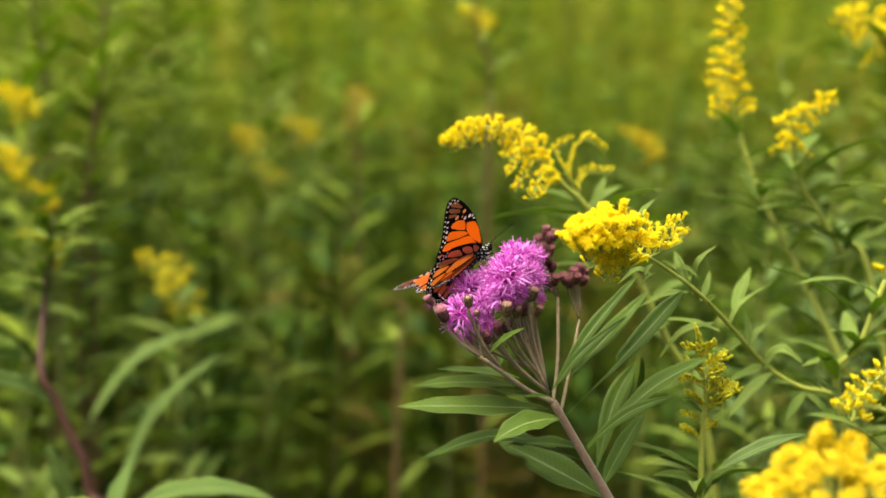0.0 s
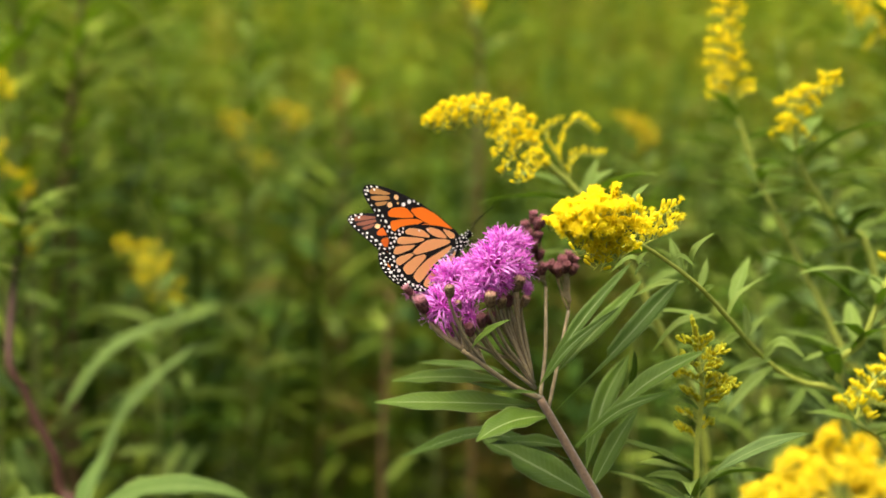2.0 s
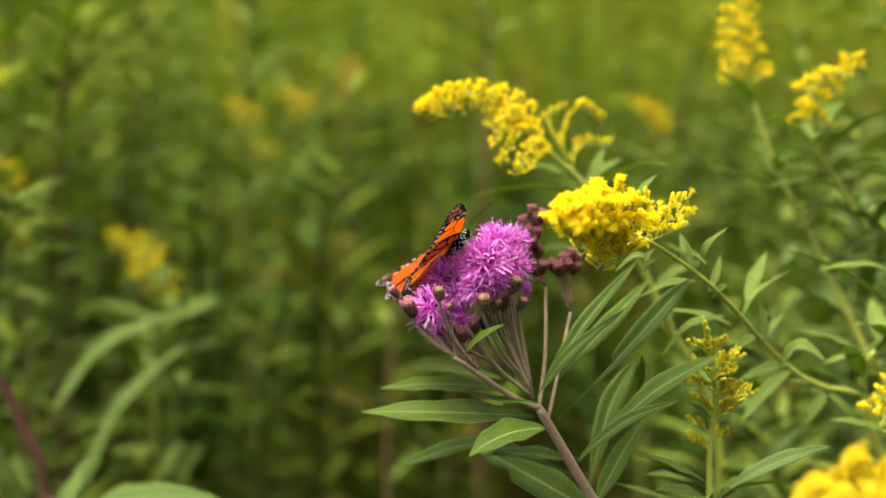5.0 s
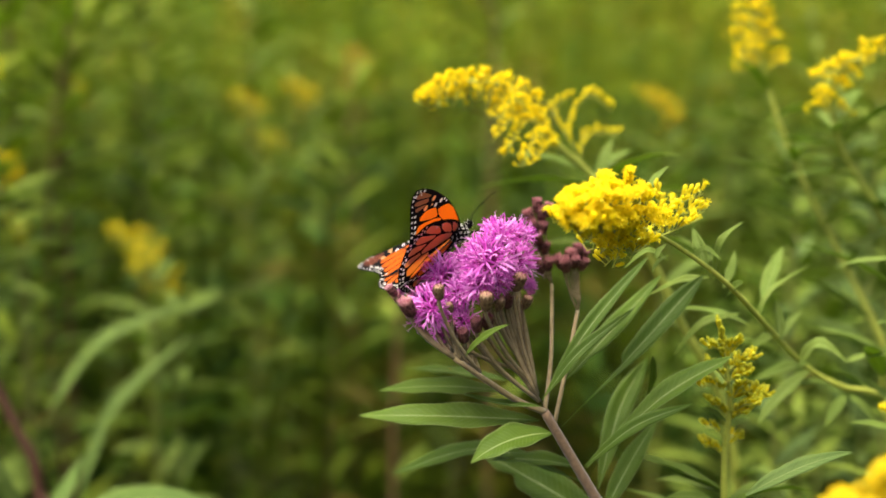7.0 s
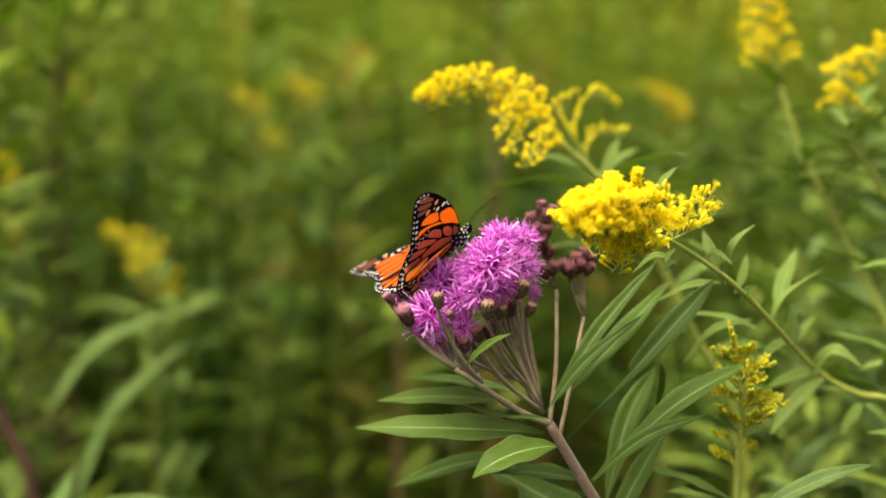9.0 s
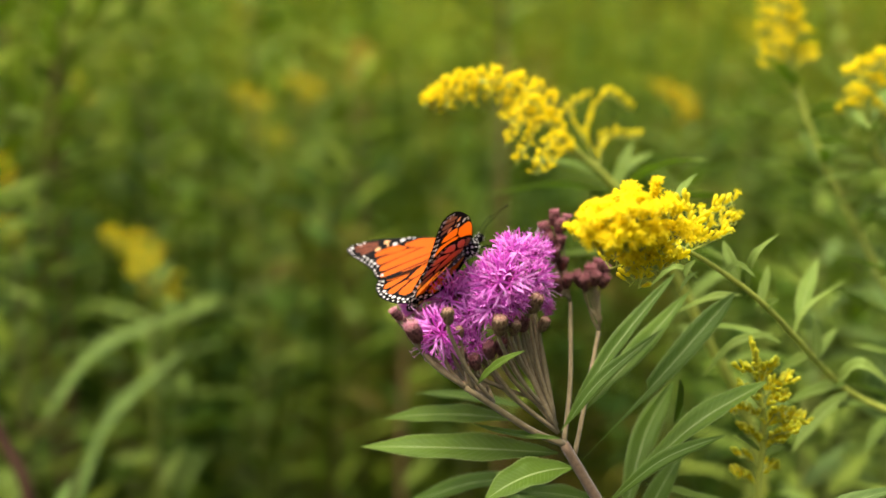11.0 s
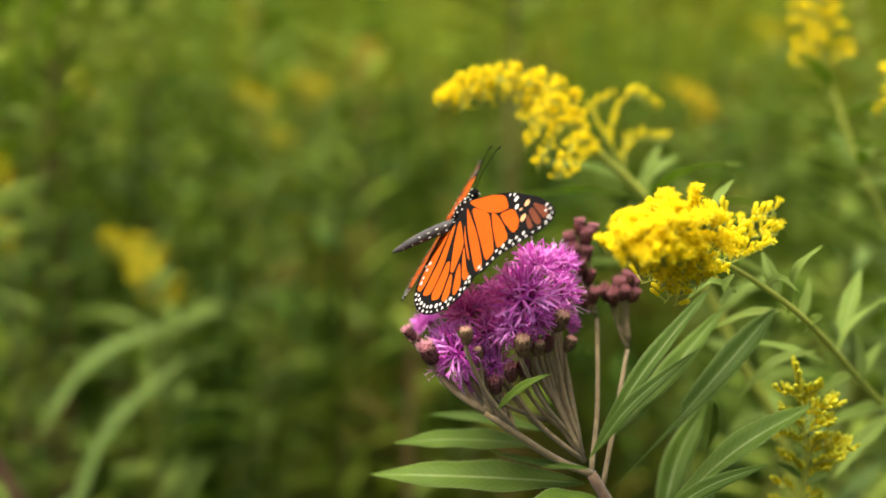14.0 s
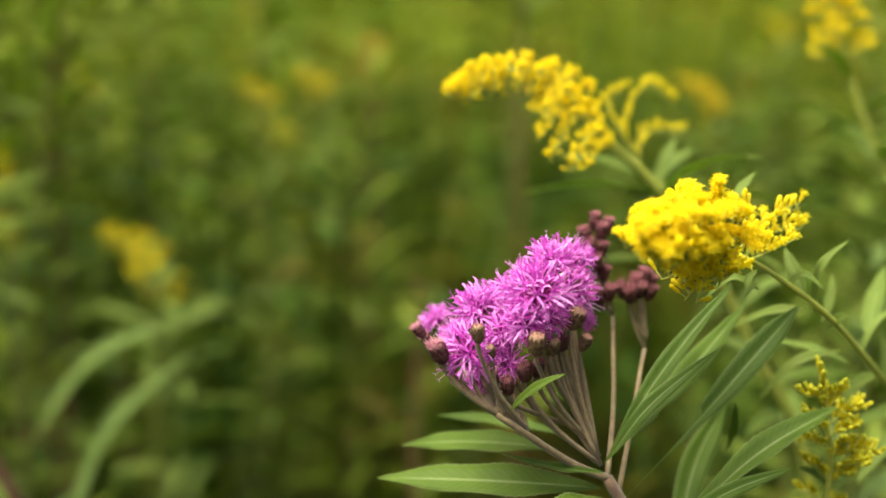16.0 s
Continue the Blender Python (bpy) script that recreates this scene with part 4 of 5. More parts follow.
def foreground_goldenrod():
    rng = random.Random(41)
    base = (0.13, -0.10, 0.0)
    plant = thing("goldenrod", base, "dense deep yellow goldenrod dome close to the path", "wildflower", "goldenrods")
    crown = (0.0990, -0.1180, 0.9927)
    line = stem_part(plant, [base, (0.128, -0.10, 0.5), crown], 0.0026, 0.0012, steps=30)
    c = Vector(crown)
    for i in range(27):
        a = i * 2.39996
        g = math.sqrt((i + 0.5) / 27)
        tall = rng.uniform(0.5, 1.15)
        out = Vector((math.cos(a) * g, math.sin(a) * g, 0))
        top = c + out * 0.026 + Vector((0, 0, 0.023 * (1 - g * g) * tall + 0.002))
        p = c + out * 0.008
        end = top + out * 0.006 + Vector((0, 0, -0.003))
        raceme(plant, [p, p.lerp(top, 0.75) + Vector((0, 0, 0.004)), end], rng, 42, 0.88, 1.0, spread=1.0, start=0.35, tone=GOLD_DEEP)
    # The shade on this leaf is put into its colour.
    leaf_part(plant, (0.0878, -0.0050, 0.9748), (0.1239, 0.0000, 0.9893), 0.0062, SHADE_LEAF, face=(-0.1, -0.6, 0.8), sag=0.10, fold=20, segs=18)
    leafy(plant, line, rng, 22, 0.06, 0.011, 0.2, 0.9)


goldenrod_a()
goldenrod_b()
budding_spike()
foreground_goldenrod()
goldenrod_tall((0.40, 0.26, 0.0), [(0.36, 0.24, 0.5), (0.2254, 0.2000, 0.9267), (0.2026, 0.1950, 0.9780), (0.1772, 0.2050, 1.0286), (0.1552, 0.2150, 1.0706)], [(0.1380, 0.2200, 1.1133), (0.1322, 0.2220, 1.1439), (0.1325, 0.2250, 1.1839)], 51, 44, 0.0155, 10, "tall upright goldenrod with a yellow pyramidal spire", 0.85, 34, 0.9, 0.35, 0.15)
goldenrod_tall((0.36, 0.24, 0.0), [(0.34, 0.23, 0.5), (0.2251, 0.2000, 0.9904), (0.1944, 0.1950, 1.0460), (0.1725, 0.1900, 1.0760)], [(0.1642, 0.1860, 1.0932), (0.1607, 0.1800, 1.1101), (0.1650, 0.1700, 1.1198), (0.1773, 0.1580, 1.1242)], 52, 17, 0.013, 12, "goldenrod with a small nodding yellow plume", 0.8, 30, 0.95, 0.4, 0.35)
goldenrod_tall((0.42, 0.36, 0.0), [(0.40, 0.35, 0.6), (0.2864, 0.3300, 1.0779), (0.2681, 0.3250, 1.1455)], [(0.2578, 0.3200, 1.1626), (0.2426, 0.3150, 1.1756), (0.2212, 0.3100, 1.1807)], 53, 20, 0.022, 14, "goldenrod with arching yellow plume at the meadow's edge", 0.9, 24, 1.05, 0.3, 0.3)
goldenrod_tall((0.30, 0.08, 0.0), [(0.27, 0.075, 0.5), (0.235, 0.07, 0.85), (0.1900, 0.0650, 0.9522)], [(0.1631, 0.0620, 0.9790), (0.1670, 0.0600, 0.9935), (0.1775, 0.0600, 1.0064)], 54, 16, 0.012, 16, "goldenrod with green-yellow buds just opening", 0.1, 20, 0.8, 0.4, 0.2)
goldenrod_tall((0.25, 0.14, 0.0), [(0.24, 0.13, 0.5), (0.215, 0.12, 0.85), (0.1717, 0.1100, 0.9789), (0.1774, 0.1000, 1.0085)], [(0.1867, 0.0980, 1.0410), (0.1907, 0.0950, 1.0805), (0.1897, 0.0900, 1.1011)], 55, 6, 0.01, 9, "leafy goldenrod stem with a few late buds", 0.3, 26, 0.9)
# blurred goldenrods and tall stems further off
for k, (px, py, pz, n, reach, tone) in enumerate((
    (-0.322, 1.40, 1.055, 26, 0.036, 0.9), (-0.222, 1.25, 1.075, 20, 0.030, 0.9), (-0.290, 1.40, 1.005, 16, 0.034, 0.9),
    (0.172, 0.74, 1.085, 16, 0.018, 0.9), (-0.262, 0.56, 0.968, 15, 0.028, 0.5), (-0.255, 0.60, 0.935, 11, 0.030, 0.4),
    (0.010, 0.95, 1.215, 14, 0.02, 0.9), (-0.396, 0.58, 1.108, 18, 0.026, 0.9), (-0.396, 0.56, 1.058, 14, 0.020, 0.8), (-0.372, 0.57, 1.029, 10, 0.018, 0.6), (-0.367, 0.57, 0.982, 10, 0.012, 0.7),
    (-0.62, 1.6, 1.06, 14, 0.028, 0.9), (0.36, 1.3, 1.16, 10, 0.02, 0.6),
)):
    x0 = px + 0.03 * math.sin(k * 5.1)
    goldenrod_tall((x0, py + 0.03, 0.0), [(x0, py + 0.02, pz * 0.5), (px + 0.012, py + 0.01, pz - 0.14)], [(px + 0.012, py, pz - 0.020), (px + 0.004, py, pz), (px - 0.022, py - 0.01, pz + 0.010)], 80 + k, n, reach * 0.7, 9, "goldenrod with yellow plume among the meadow foliage", tone, 20, 1.2, 0.5, 0.3, 1.0, MEADOW_STEM, 0.075, 0.012, tone=GOLD_DEEP if k in (0, 1, 2, 3) else None)


def tall_plant(base, pts, seed, material, label, specs, leaves=24, length=0.10, width=0.016, r0=0.004, leaf=None, s0=0.15):
    rng = random.Random(seed)
    plant = thing("meadow_plant", base, label, "wild plant", "tall meadow plants")
    line = stem_part(plant, [base, *pts], r0, r0 * 0.45, material, steps=30, n=8)
    for b, t, w, more in specs:
        leaf_part(plant, b, t, w, WIDE_LEAF, segs=16, **more)
    leafy(plant, line, rng, leaves, length, width, s0, 1.0, leaf or BACK_LEAF, 0.45)
    return plant


tall_plant((-0.20, 0.30, 0.0), [(-0.205, 0.30, 0.5), (-0.2380, 0.3000, 0.8148), (-0.2520, 0.3000, 0.8514), (-0.2557, 0.3000, 0.8748), (-0.2666, 0.3000, 0.8970), (-0.2757, 0.3000, 0.9191), (-0.2847, 0.3000, 0.9374), (-0.2912, 0.3300, 0.9826), (-0.2967, 0.3600, 1.0291)], 61, RED_STEM, "tall plant with reddish stem and long lance leaves", (
    ((-0.2885, 0.4200, 0.8699), (-0.2028, 0.4600, 0.9421), 0.0125, dict(bend=(-0.2554, 0.4400, 0.9167), face=(-0.5, -0.7, 0.6), fold=24)),
    ((-0.2485, 0.3600, 0.8336), (-0.1910, 0.4300, 0.9266), 0.0145, dict(bend=(-0.2341, 0.4000, 0.8833), face=(-0.6, -0.7, 0.4), fold=20)),
    ((-0.3054, 0.3700, 0.9163), (-0.3247, 0.3300, 0.9602), 0.018, dict(sag=0.1)),
    ((-0.2906, 0.3600, 0.8935), (-0.3165, 0.2800, 0.9343), 0.024, dict(sag=0.1, face=(0.2, -0.6, 0.8))),
), 30, 0.042, 0.0085, 0.0042, BACK_LEAF, 0.88)
tall_plant((-0.19, 0.18, 0.0), [(-0.185, 0.175, 0.5), (-0.178, 0.17, 0.84), (-0.2082, 0.1700, 0.8879)], 62, RED_STEM, "low plant with broad drooping lance leaves", (
    ((-0.1962, 0.1700, 0.8883), (-0.1089, 0.1500, 0.9034), 0.014, dict(sag=0.16, face=(0.1, -0.5, 0.9))),
    ((-0.2433, 0.2500, 0.8609), (-0.2643, 0.2500, 0.9035), 0.017, dict(sag=0.03, face=(-0.5, -0.8, 0.2))),
    ((-0.1959, 0.1800, 0.8786), (-0.1583, 0.2200, 0.8908), 0.016, dict(sag=0.12)),
    ((-0.2107, 0.2000, 0.8694), (-0.2114, 0.2500, 0.8968), 0.016, dict(sag=0.05, face=(-0.4, -0.8, 0.3))),
), 5, 0.07, 0.016)
# Sunlight on these leaves is put into their colour.
tall_plant((-0.32, 0.62, 0.0), [(-0.322, 0.62, 0.5), (-0.3536, 0.6200, 0.8945), (-0.3424, 0.6200, 1.0696), (-0.3334, 0.6200, 1.1500), (-0.3286, 0.6200, 1.2386)], 66, DRY_STEM, "tall brown-stemmed plant with narrow yellow-green leaves", (), 50, 0.085, 0.0085, 0.0030, SUNNY_LEAF)
tall_plant((-0.38, 0.66, 0.0), [(-0.385, 0.66, 0.5), (-0.3893, 0.6600, 0.9073), (-0.3915, 0.6600, 1.0299), (-0.3954, 0.6600, 1.1237), (-0.4166, 0.6600, 1.2404)], 67, RED_STEM, "tall reddish stem with narrow yellow-green leaves", (), 46, 0.085, 0.009, 0.0030, SUNNY_LEAF)
goldenrod_tall((-0.13, 1.05, 0.0), [(-0.13, 1.04, 0.5), (-0.128, 1.02, 0.95)], [(-0.127, 1.00, 1.08), (-0.127, 1.0, 1.11), (-0.135, 1.0, 1.13)], 97, 22, 0.03, 9, "withered rusty brown flower head on a tall stem", 0.9, 3, 1.2, 0.5, 0.3, 1.0, DRY_STEM, 0.06, 0.010, tone=RUSTY)
tall_plant((-0.36, 0.72, 0.0), [(-0.36, 0.71, 0.6), (-0.3639, 0.7000, 1.0170), (-0.3565, 0.7000, 1.1071), (-0.3552, 0.7100, 1.2116)], 63, DRY_STEM, "tall brown-stemmed plant with light lance leaves", (), 40, 0.11, 0.014, leaf=SUNNY_LEAF)
tall_plant((0.03, 0.84, 0.0), [(0.028, 0.83, 0.6), (0.0197, 0.8150, 1.1155), (0.0079, 0.8100, 1.1778), (-0.0027, 0.8100, 1.2451)], 64, DRY_STEM, "tall brown stem with sparse leaves", (), 16, 0.08, 0.010, 0.0028)
tall_plant((-0.052, 0.70, 0.0), [(-0.052, 0.70, 0.5), (-0.0636, 0.7000, 0.7360), (-0.0629, 0.7000, 0.8592), (-0.0621, 0.7100, 0.9236)], 65, DRY_STEM, "dry brown stalk in the shade", (), 8, 0.06, 0.008, 0.0036)

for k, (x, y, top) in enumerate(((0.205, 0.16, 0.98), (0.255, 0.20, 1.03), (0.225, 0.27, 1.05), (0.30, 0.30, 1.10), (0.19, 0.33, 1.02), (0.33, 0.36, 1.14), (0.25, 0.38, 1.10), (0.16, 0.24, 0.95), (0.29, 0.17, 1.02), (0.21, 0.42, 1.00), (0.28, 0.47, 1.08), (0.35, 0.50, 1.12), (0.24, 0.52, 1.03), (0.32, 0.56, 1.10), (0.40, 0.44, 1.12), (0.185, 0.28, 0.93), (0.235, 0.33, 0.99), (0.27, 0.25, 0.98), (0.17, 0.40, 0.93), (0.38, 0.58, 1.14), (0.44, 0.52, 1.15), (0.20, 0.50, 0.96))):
    # Two stems in three carry the leaf colour with shade put in.
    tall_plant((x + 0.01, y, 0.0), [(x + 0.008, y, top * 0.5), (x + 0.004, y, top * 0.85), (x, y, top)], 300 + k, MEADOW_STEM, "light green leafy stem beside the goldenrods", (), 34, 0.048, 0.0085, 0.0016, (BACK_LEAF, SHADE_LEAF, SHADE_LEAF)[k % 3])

_rng = random.Random(78)
for k in range(19):
    y = 0.60 + 0.55 * ((k * 0.618) % 1.0)
    x = 0.27 + (0.42 * (y + 0.45) - 0.27) * ((k * 0.377 + 0.1) % 1.0) if k < 9 else -0.24 - 0.22 * (y + 0.4) * ((k * 0.41) % 1.0) * 2.0
    top = (1.02 if k < 9 else 1.10) + 0.10 * y + _rng.uniform(-0.05, 0.12)
    # The left-hand stems get the leaf colour lightened for sun.
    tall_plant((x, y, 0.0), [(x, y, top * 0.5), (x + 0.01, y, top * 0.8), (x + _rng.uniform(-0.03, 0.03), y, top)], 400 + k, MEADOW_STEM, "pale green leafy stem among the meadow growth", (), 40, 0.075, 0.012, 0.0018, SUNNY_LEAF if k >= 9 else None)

_rng = random.Random(77)
for k in range(13):
    y = 0.75 + 1.0 * ((k * 0.618) % 1.0)
    x = -0.14 - (0.30 * (y + 0.5)) * ((k * 0.377 + 0.13) % 1.0) * 1.1
    top = 1.10 + 0.14 * y + _rng.uniform(-0.12, 0.12)
    dx = _rng.uniform(-0.05, 0.05)
    # Two stems in three take the sunlit leaf colour.
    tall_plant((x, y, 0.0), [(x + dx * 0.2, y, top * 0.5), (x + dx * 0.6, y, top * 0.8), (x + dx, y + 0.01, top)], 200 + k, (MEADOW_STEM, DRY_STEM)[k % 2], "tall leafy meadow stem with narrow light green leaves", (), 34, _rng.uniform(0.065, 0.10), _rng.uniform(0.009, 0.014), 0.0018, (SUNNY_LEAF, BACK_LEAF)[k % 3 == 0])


def foliage(name, plants, leaves, length, width, material, label, rng, stems=True):
    """Many leafy stems joined into one mesh. plants: (x, y, height)."""
    V, Fc, n0 = [], [], 0
    shape = np.array([(0, 0), (0.38, 0.5), (0.38, -0.5), (0.72, 0.36), (0.72, -0.36), (1, 0)])
    for x, y, h in plants:
        lean = rng.normal(0, 0.10, 2)
        k = np.arange(leaves)
        s = 0.10 + 0.90 * ((k + rng.uniform(0, 0.7, leaves)) / leaves) ** 0.7
        px, py, pz = x + lean[0] * s * s * h, y + lean[1] * s * s * h, s * h
        a = k * 2.39996 + rng.uniform(0, 6.28) + rng.normal(0, 0.3, leaves)
        rise = rng.normal(0.45, 0.35, leaves)
        d = np.stack([np.cos(a), np.sin(a), rise], 1)
        d /= np.linalg.norm(d, axis=1)[:, None]
        up = np.array([0, 0, 1.0]) - d * d[:, 2:3] + rng.normal(0, 0.35, (leaves, 3))
        side = np.cross(d, up)
        side /= np.linalg.norm(side, axis=1)[:, None]
        ln = length * rng.uniform(0.6, 1.25, leaves) * (1.05 - 0.45 * s)
        w = width * rng.uniform(0.7, 1.3, leaves)
        root = np.stack([px, py, pz], 1)
        drop = np.array([0, 0, -1.0])
        P = (root[:, None] + d[:, None] * (shape[:, 0] * ln[:, None])[..., None] + side[:, None] * (shape[:, 1] * w[:, None])[..., None]
             + drop * (0.22 * ln[:, None] * shape[:, 0] ** 2)[..., None])
        V.append(P.reshape(-1, 3))
        for i in range(leaves):
            o = n0 + 6 * i
            Fc += [(o, o + 2, o + 1), (o + 1, o + 2, o + 4, o + 3), (o + 3, o + 4, o + 5)]
        n0 += 6 * leaves
        if stems:
            r = 0.0035
            for j in range(5):
                t = j / 4
                c = np.array([x + lean[0] * t * t * h, y + lean[1] * t * t * h, t * h])
                V.append(np.array([c + (r, 0, 0), c + (-r / 2, r, 0), c + (-r / 2, -r, 0)]))
            for j in range(4):
                o = n0 + 3 * j
                for m in range(3):
                    Fc.append((o + m, o + (m + 1) % 3, o + 3 + (m + 1) % 3, o + 3 + m))
            n0 += 15
    me = bpy.data.meshes.new(name)
    me.from_pydata(np.concatenate(V).tolist(), [], Fc)
    me.materials.append(material)
    ob = new(name, me)
    return tagged(ob, label, "foliage", kind="stuff")


def build_meadow():
    rng = np.random.default_rng(7)
    near, mid, far, side, outer = [], [], [], [], []
    while len(near) < 1750:
        x, y = rng.uniform(-2.9, 2.9), rng.uniform(0.66, 2.6)
        if y < 0.85 and -0.16 < x < 0.22:
            continue
        near.append((x, y, min(0.94 + 0.08 * y, 1.2) * rng.uniform(0.80, 1.0)))
    while len(mid) < 1050:
        x, y = rng.uniform(-5.0, 5.0), rng.uniform(2.4, 7.0)
        mid.append((x, y, (1.18 + 0.09 * y) * rng.uniform(0.8, 1.12)))
    while len(far) < 1350:
        x, y = rng.uniform(-10.0, 10.0), rng.uniform(7.0, 16.0)
        far.append((x, y, (1.35 + 0.14 * y) * rng.uniform(0.8, 1.2)))
    while len(side) < 2100:
        x, y = rng.uniform(-4.0, 4.0), rng.uniform(-4.0, 0.66)
        if math.hypot(x / 0.5, (y + 0.45) / 0.5) < 1.0 or (y > -0.5 and abs(x) < 0.42 * (y + 0.5) + 0.3):
            continue
        side.append((x, y, rng.uniform(0.7, 1.05)))
    thicket = [(rng.uniform(-18, 18), rng.uniform(16, 27), rng.uniform(4.0, 6.5)) for _ in range(900)]
    while len(outer) < 3600:
        x, y = rng.uniform(-10.0, 10.0), rng.uniform(-9.0, 7.2)
        if (abs(x) < 2.8 and 0.6 < y) or (abs(x) < 4.9 and y > 2.5) or (abs(x) < 3.9 and -3.9 < y < 0.66):
            continue
        outer.append((x, y, rng.uniform(0.8, 1.35)))
    # Shade and sun by depth lie in the foliage colours of these bands.
    foliage("meadow_foliage", near, 44, 0.095, 0.013, MEADOW_SHADED, "dense green stems and narrow leaves of the meadow", rng)
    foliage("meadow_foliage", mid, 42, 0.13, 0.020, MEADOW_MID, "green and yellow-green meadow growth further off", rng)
    foliage("far_foliage", far, 46, 0.24, 0.045, MEADOW_FAR_SUNLIT, "light green thicket at the far side of the meadow", rng)
    foliage("meadow_foliage", side, 30, 0.10, 0.015, MEADOW_SHADED, "green meadow growth on both sides of the path", rng)
    foliage("meadow_foliage", outer, 30, 0.15, 0.024, MEADOW_SHADED, "tall green meadow growth all around", rng)
    foliage("far_foliage", thicket, 60, 0.7, 0.16, MEADOW_FAR_SUNLIT, "light green bushes closing the far side of the meadow", rng)


build_meadow()


# ---------------------------------------------------------------- butterfly
def smooth_loop(pts, times=2, grow=1.0):
    cx, cy = sum(p[0] for p in pts) / len(pts), sum(p[1] for p in pts) / len(pts)
    pts = [(cx + (x - cx) * grow, cy + (y - cy) * grow) for x, y in pts]
    for _ in range(times):
        out = []
        for a, b in zip(pts, pts[1:] + pts[:1]):
            out += [(0.84 * a[0] + 0.16 * b[0], 0.84 * a[1] + 0.16 * b[1]), (0.16 * a[0] + 0.84 * b[0], 0.16 * a[1] + 0.84 * b[1])]
        pts = out
    return pts


WING = 0.92e-3
ER, ES = (-0.27, 0.963), (-0.963, -0.27)


def fore_xy(p):
    return (p[0] * ER[0] + p[1] * ES[0], p[0] * ER[1] + p[1] * ES[1])


# forewing in (along the leading edge, behind it), hindwing in (forward, outward), millimetres
FORE_EDGE = [(0, -3.0), (11, -5.5), (23, -6.9), (36, -5.8), (44, -3.8), (48.0, -1.3), (48.4, 1.6), (45.0, 5.0), (37.2, 10.0), (30.6, 14.6), (27.2, 19.4), (23.5, 21.6), (19, 19.8), (11, 11.2), (4, 4.2), (0, 2)]
FORE_CELLS = [
    [(3.1, -3.0), (14.0, -5.6), (20.2, -5.5), (25.0, -1.6), (21.2, 0.1), (15.5, 0.2), (8.5, -1.2)],
    [(27.9, -0.9), (32.4, 2.0), (33.6, 4.6), (32.6, 6.0), (26.6, 3.2), (23.2, 0.9)],
    [(18.5, 0.9), (22.2, 1.8), (27, 4.7), (31.0, 7.8), (28.6, 11.2), (22.8, 5.8)],
    [(7, -0.2), (16.8, 1.2), (21.4, 6.0), (27.2, 12.2), (25.4, 15.2), (17, 8.0)],
    [(4.4, 0.0), (15.4, 8.0), (24.4, 16.6), (22.4, 18.6), (11, 8.0)],
    [(3.4, 1.4), (9.5, 8.0), (20.8, 18.8), (18.8, 18.4), (9, 9.2)],
]
FORE_TIP = [
    [(45, 0), (43.6, -2.2), (36.8, -3.5), (37.2, -2.5), (44.2, 1.1)],
    [(43.5, 2.0), (36.9, -1.9), (35.9, -0.7), (40.5, 2.5), (42.9, 3.2)],
    [(40.8, 3.9), (36.3, 0.6), (37.0, 2.6), (39.3, 4.6)],
]
HIND_EDGE = [(2.0, 1.2), (0.7, 5.4), (-3.2, 9.9), (-8.6, 14.4), (-13.9, 18.2), (-19.8, 20.9), (-25.5, 20.4), (-30.6, 17.6), (-34.2, 13.0), (-36.0, 7.6), (-36.2, 2.0), (-34.2, -3.0), (-30.6, -6.8), (-25.0, -8.4), (-17.0, -7.8), (-8, -6.0), (0, -3)]
HIND_OUTER = [
    [(-18.6, 17.7), (-15.9, 17.6), (-11.5, 13.7), (-10.6, 9.6), (-11.4, 9.2), (-16.4, 13.8), (-18.9, 16.5)],
    [(-9.5, 12.8), (-7.1, 11.6), (-4.4, 8.2), (-3.9, 4.5), (-4.8, 4.1), (-8.0, 7.2), (-9.7, 10.9)],
    [(-25.2, 16.3), (-23.2, 17.4), (-21.6, 16.9), (-14.0, 10.7), (-14.3, 9.7), (-17.1, 10.7), (-23.8, 14.3)],
    [(-29.7, 14.1), (-27.4, 15.3), (-25.0, 14.3), (-19.1, 10.6), (-21.8, 10.4), (-27.2, 11.9), (-29.5, 13.1)],
    [(-30.9, 11.2), (-29.0, 11.3), (-23.6, 9.3), (-22.8, 7.9), (-25.4, 7.9), (-31.1, 8.3), (-31.9, 9.9)],
]
HIND_INNER = [
    [(-3.0, 8.0), (-0.9, 5.6), (0.2, 2.9), (-1.1, 1.8), (-3.0, 2.7), (-3.2, 5.2)],
    [(-21.7, 9.0), (-13.8, 8.9), (-10.0, 7.3), (-4.3, 2.8), (-4.8, 1.4), (-13.2, 3.9), (-21.4, 7.1)],
    [(-30.8, 6.4), (-29.0, 7.0), (-22.6, 6.7), (-18.4, 4.9), (-18.9, 3.6), (-22.5, 3.2), (-29.0, 2.3), (-31.1, 3.6)],
    [(-29.0, 1.0), (-26.0, 2.0), (-18.7, 2.4), (-5.4, 0.2), (-7.0, -1.0), (-17.7, -0.9), (-27.3, -2.6), (-29.0, -2.2)],
    [(-27.6, -4.3), (-24.4, -3.1), (-16.8, -2.3), (-5.4, -1.8), (-6.4, -4.0), (-12.1, -5.4), (-23.5, -7.0), (-27.0, -6.6)],
]
HIND_CELLS = HIND_OUTER + HIND_INNER
FORE_SPOTS = [(33.2, -3.4, 1.15, 1), (34.6, 1.4, 1.2, 1), (30.4, -5.6, 0.8, 0), (27.0, -4.6, 0.95, 0), (29.0, -2.0, 0.9, 0), (31.6, -1.2, 0.6, 1), (25.1, -6.0, 0.6, 0), (22.9, -5.9, 0.5, 0), (19.4, -6.0, 0.45, 0)]
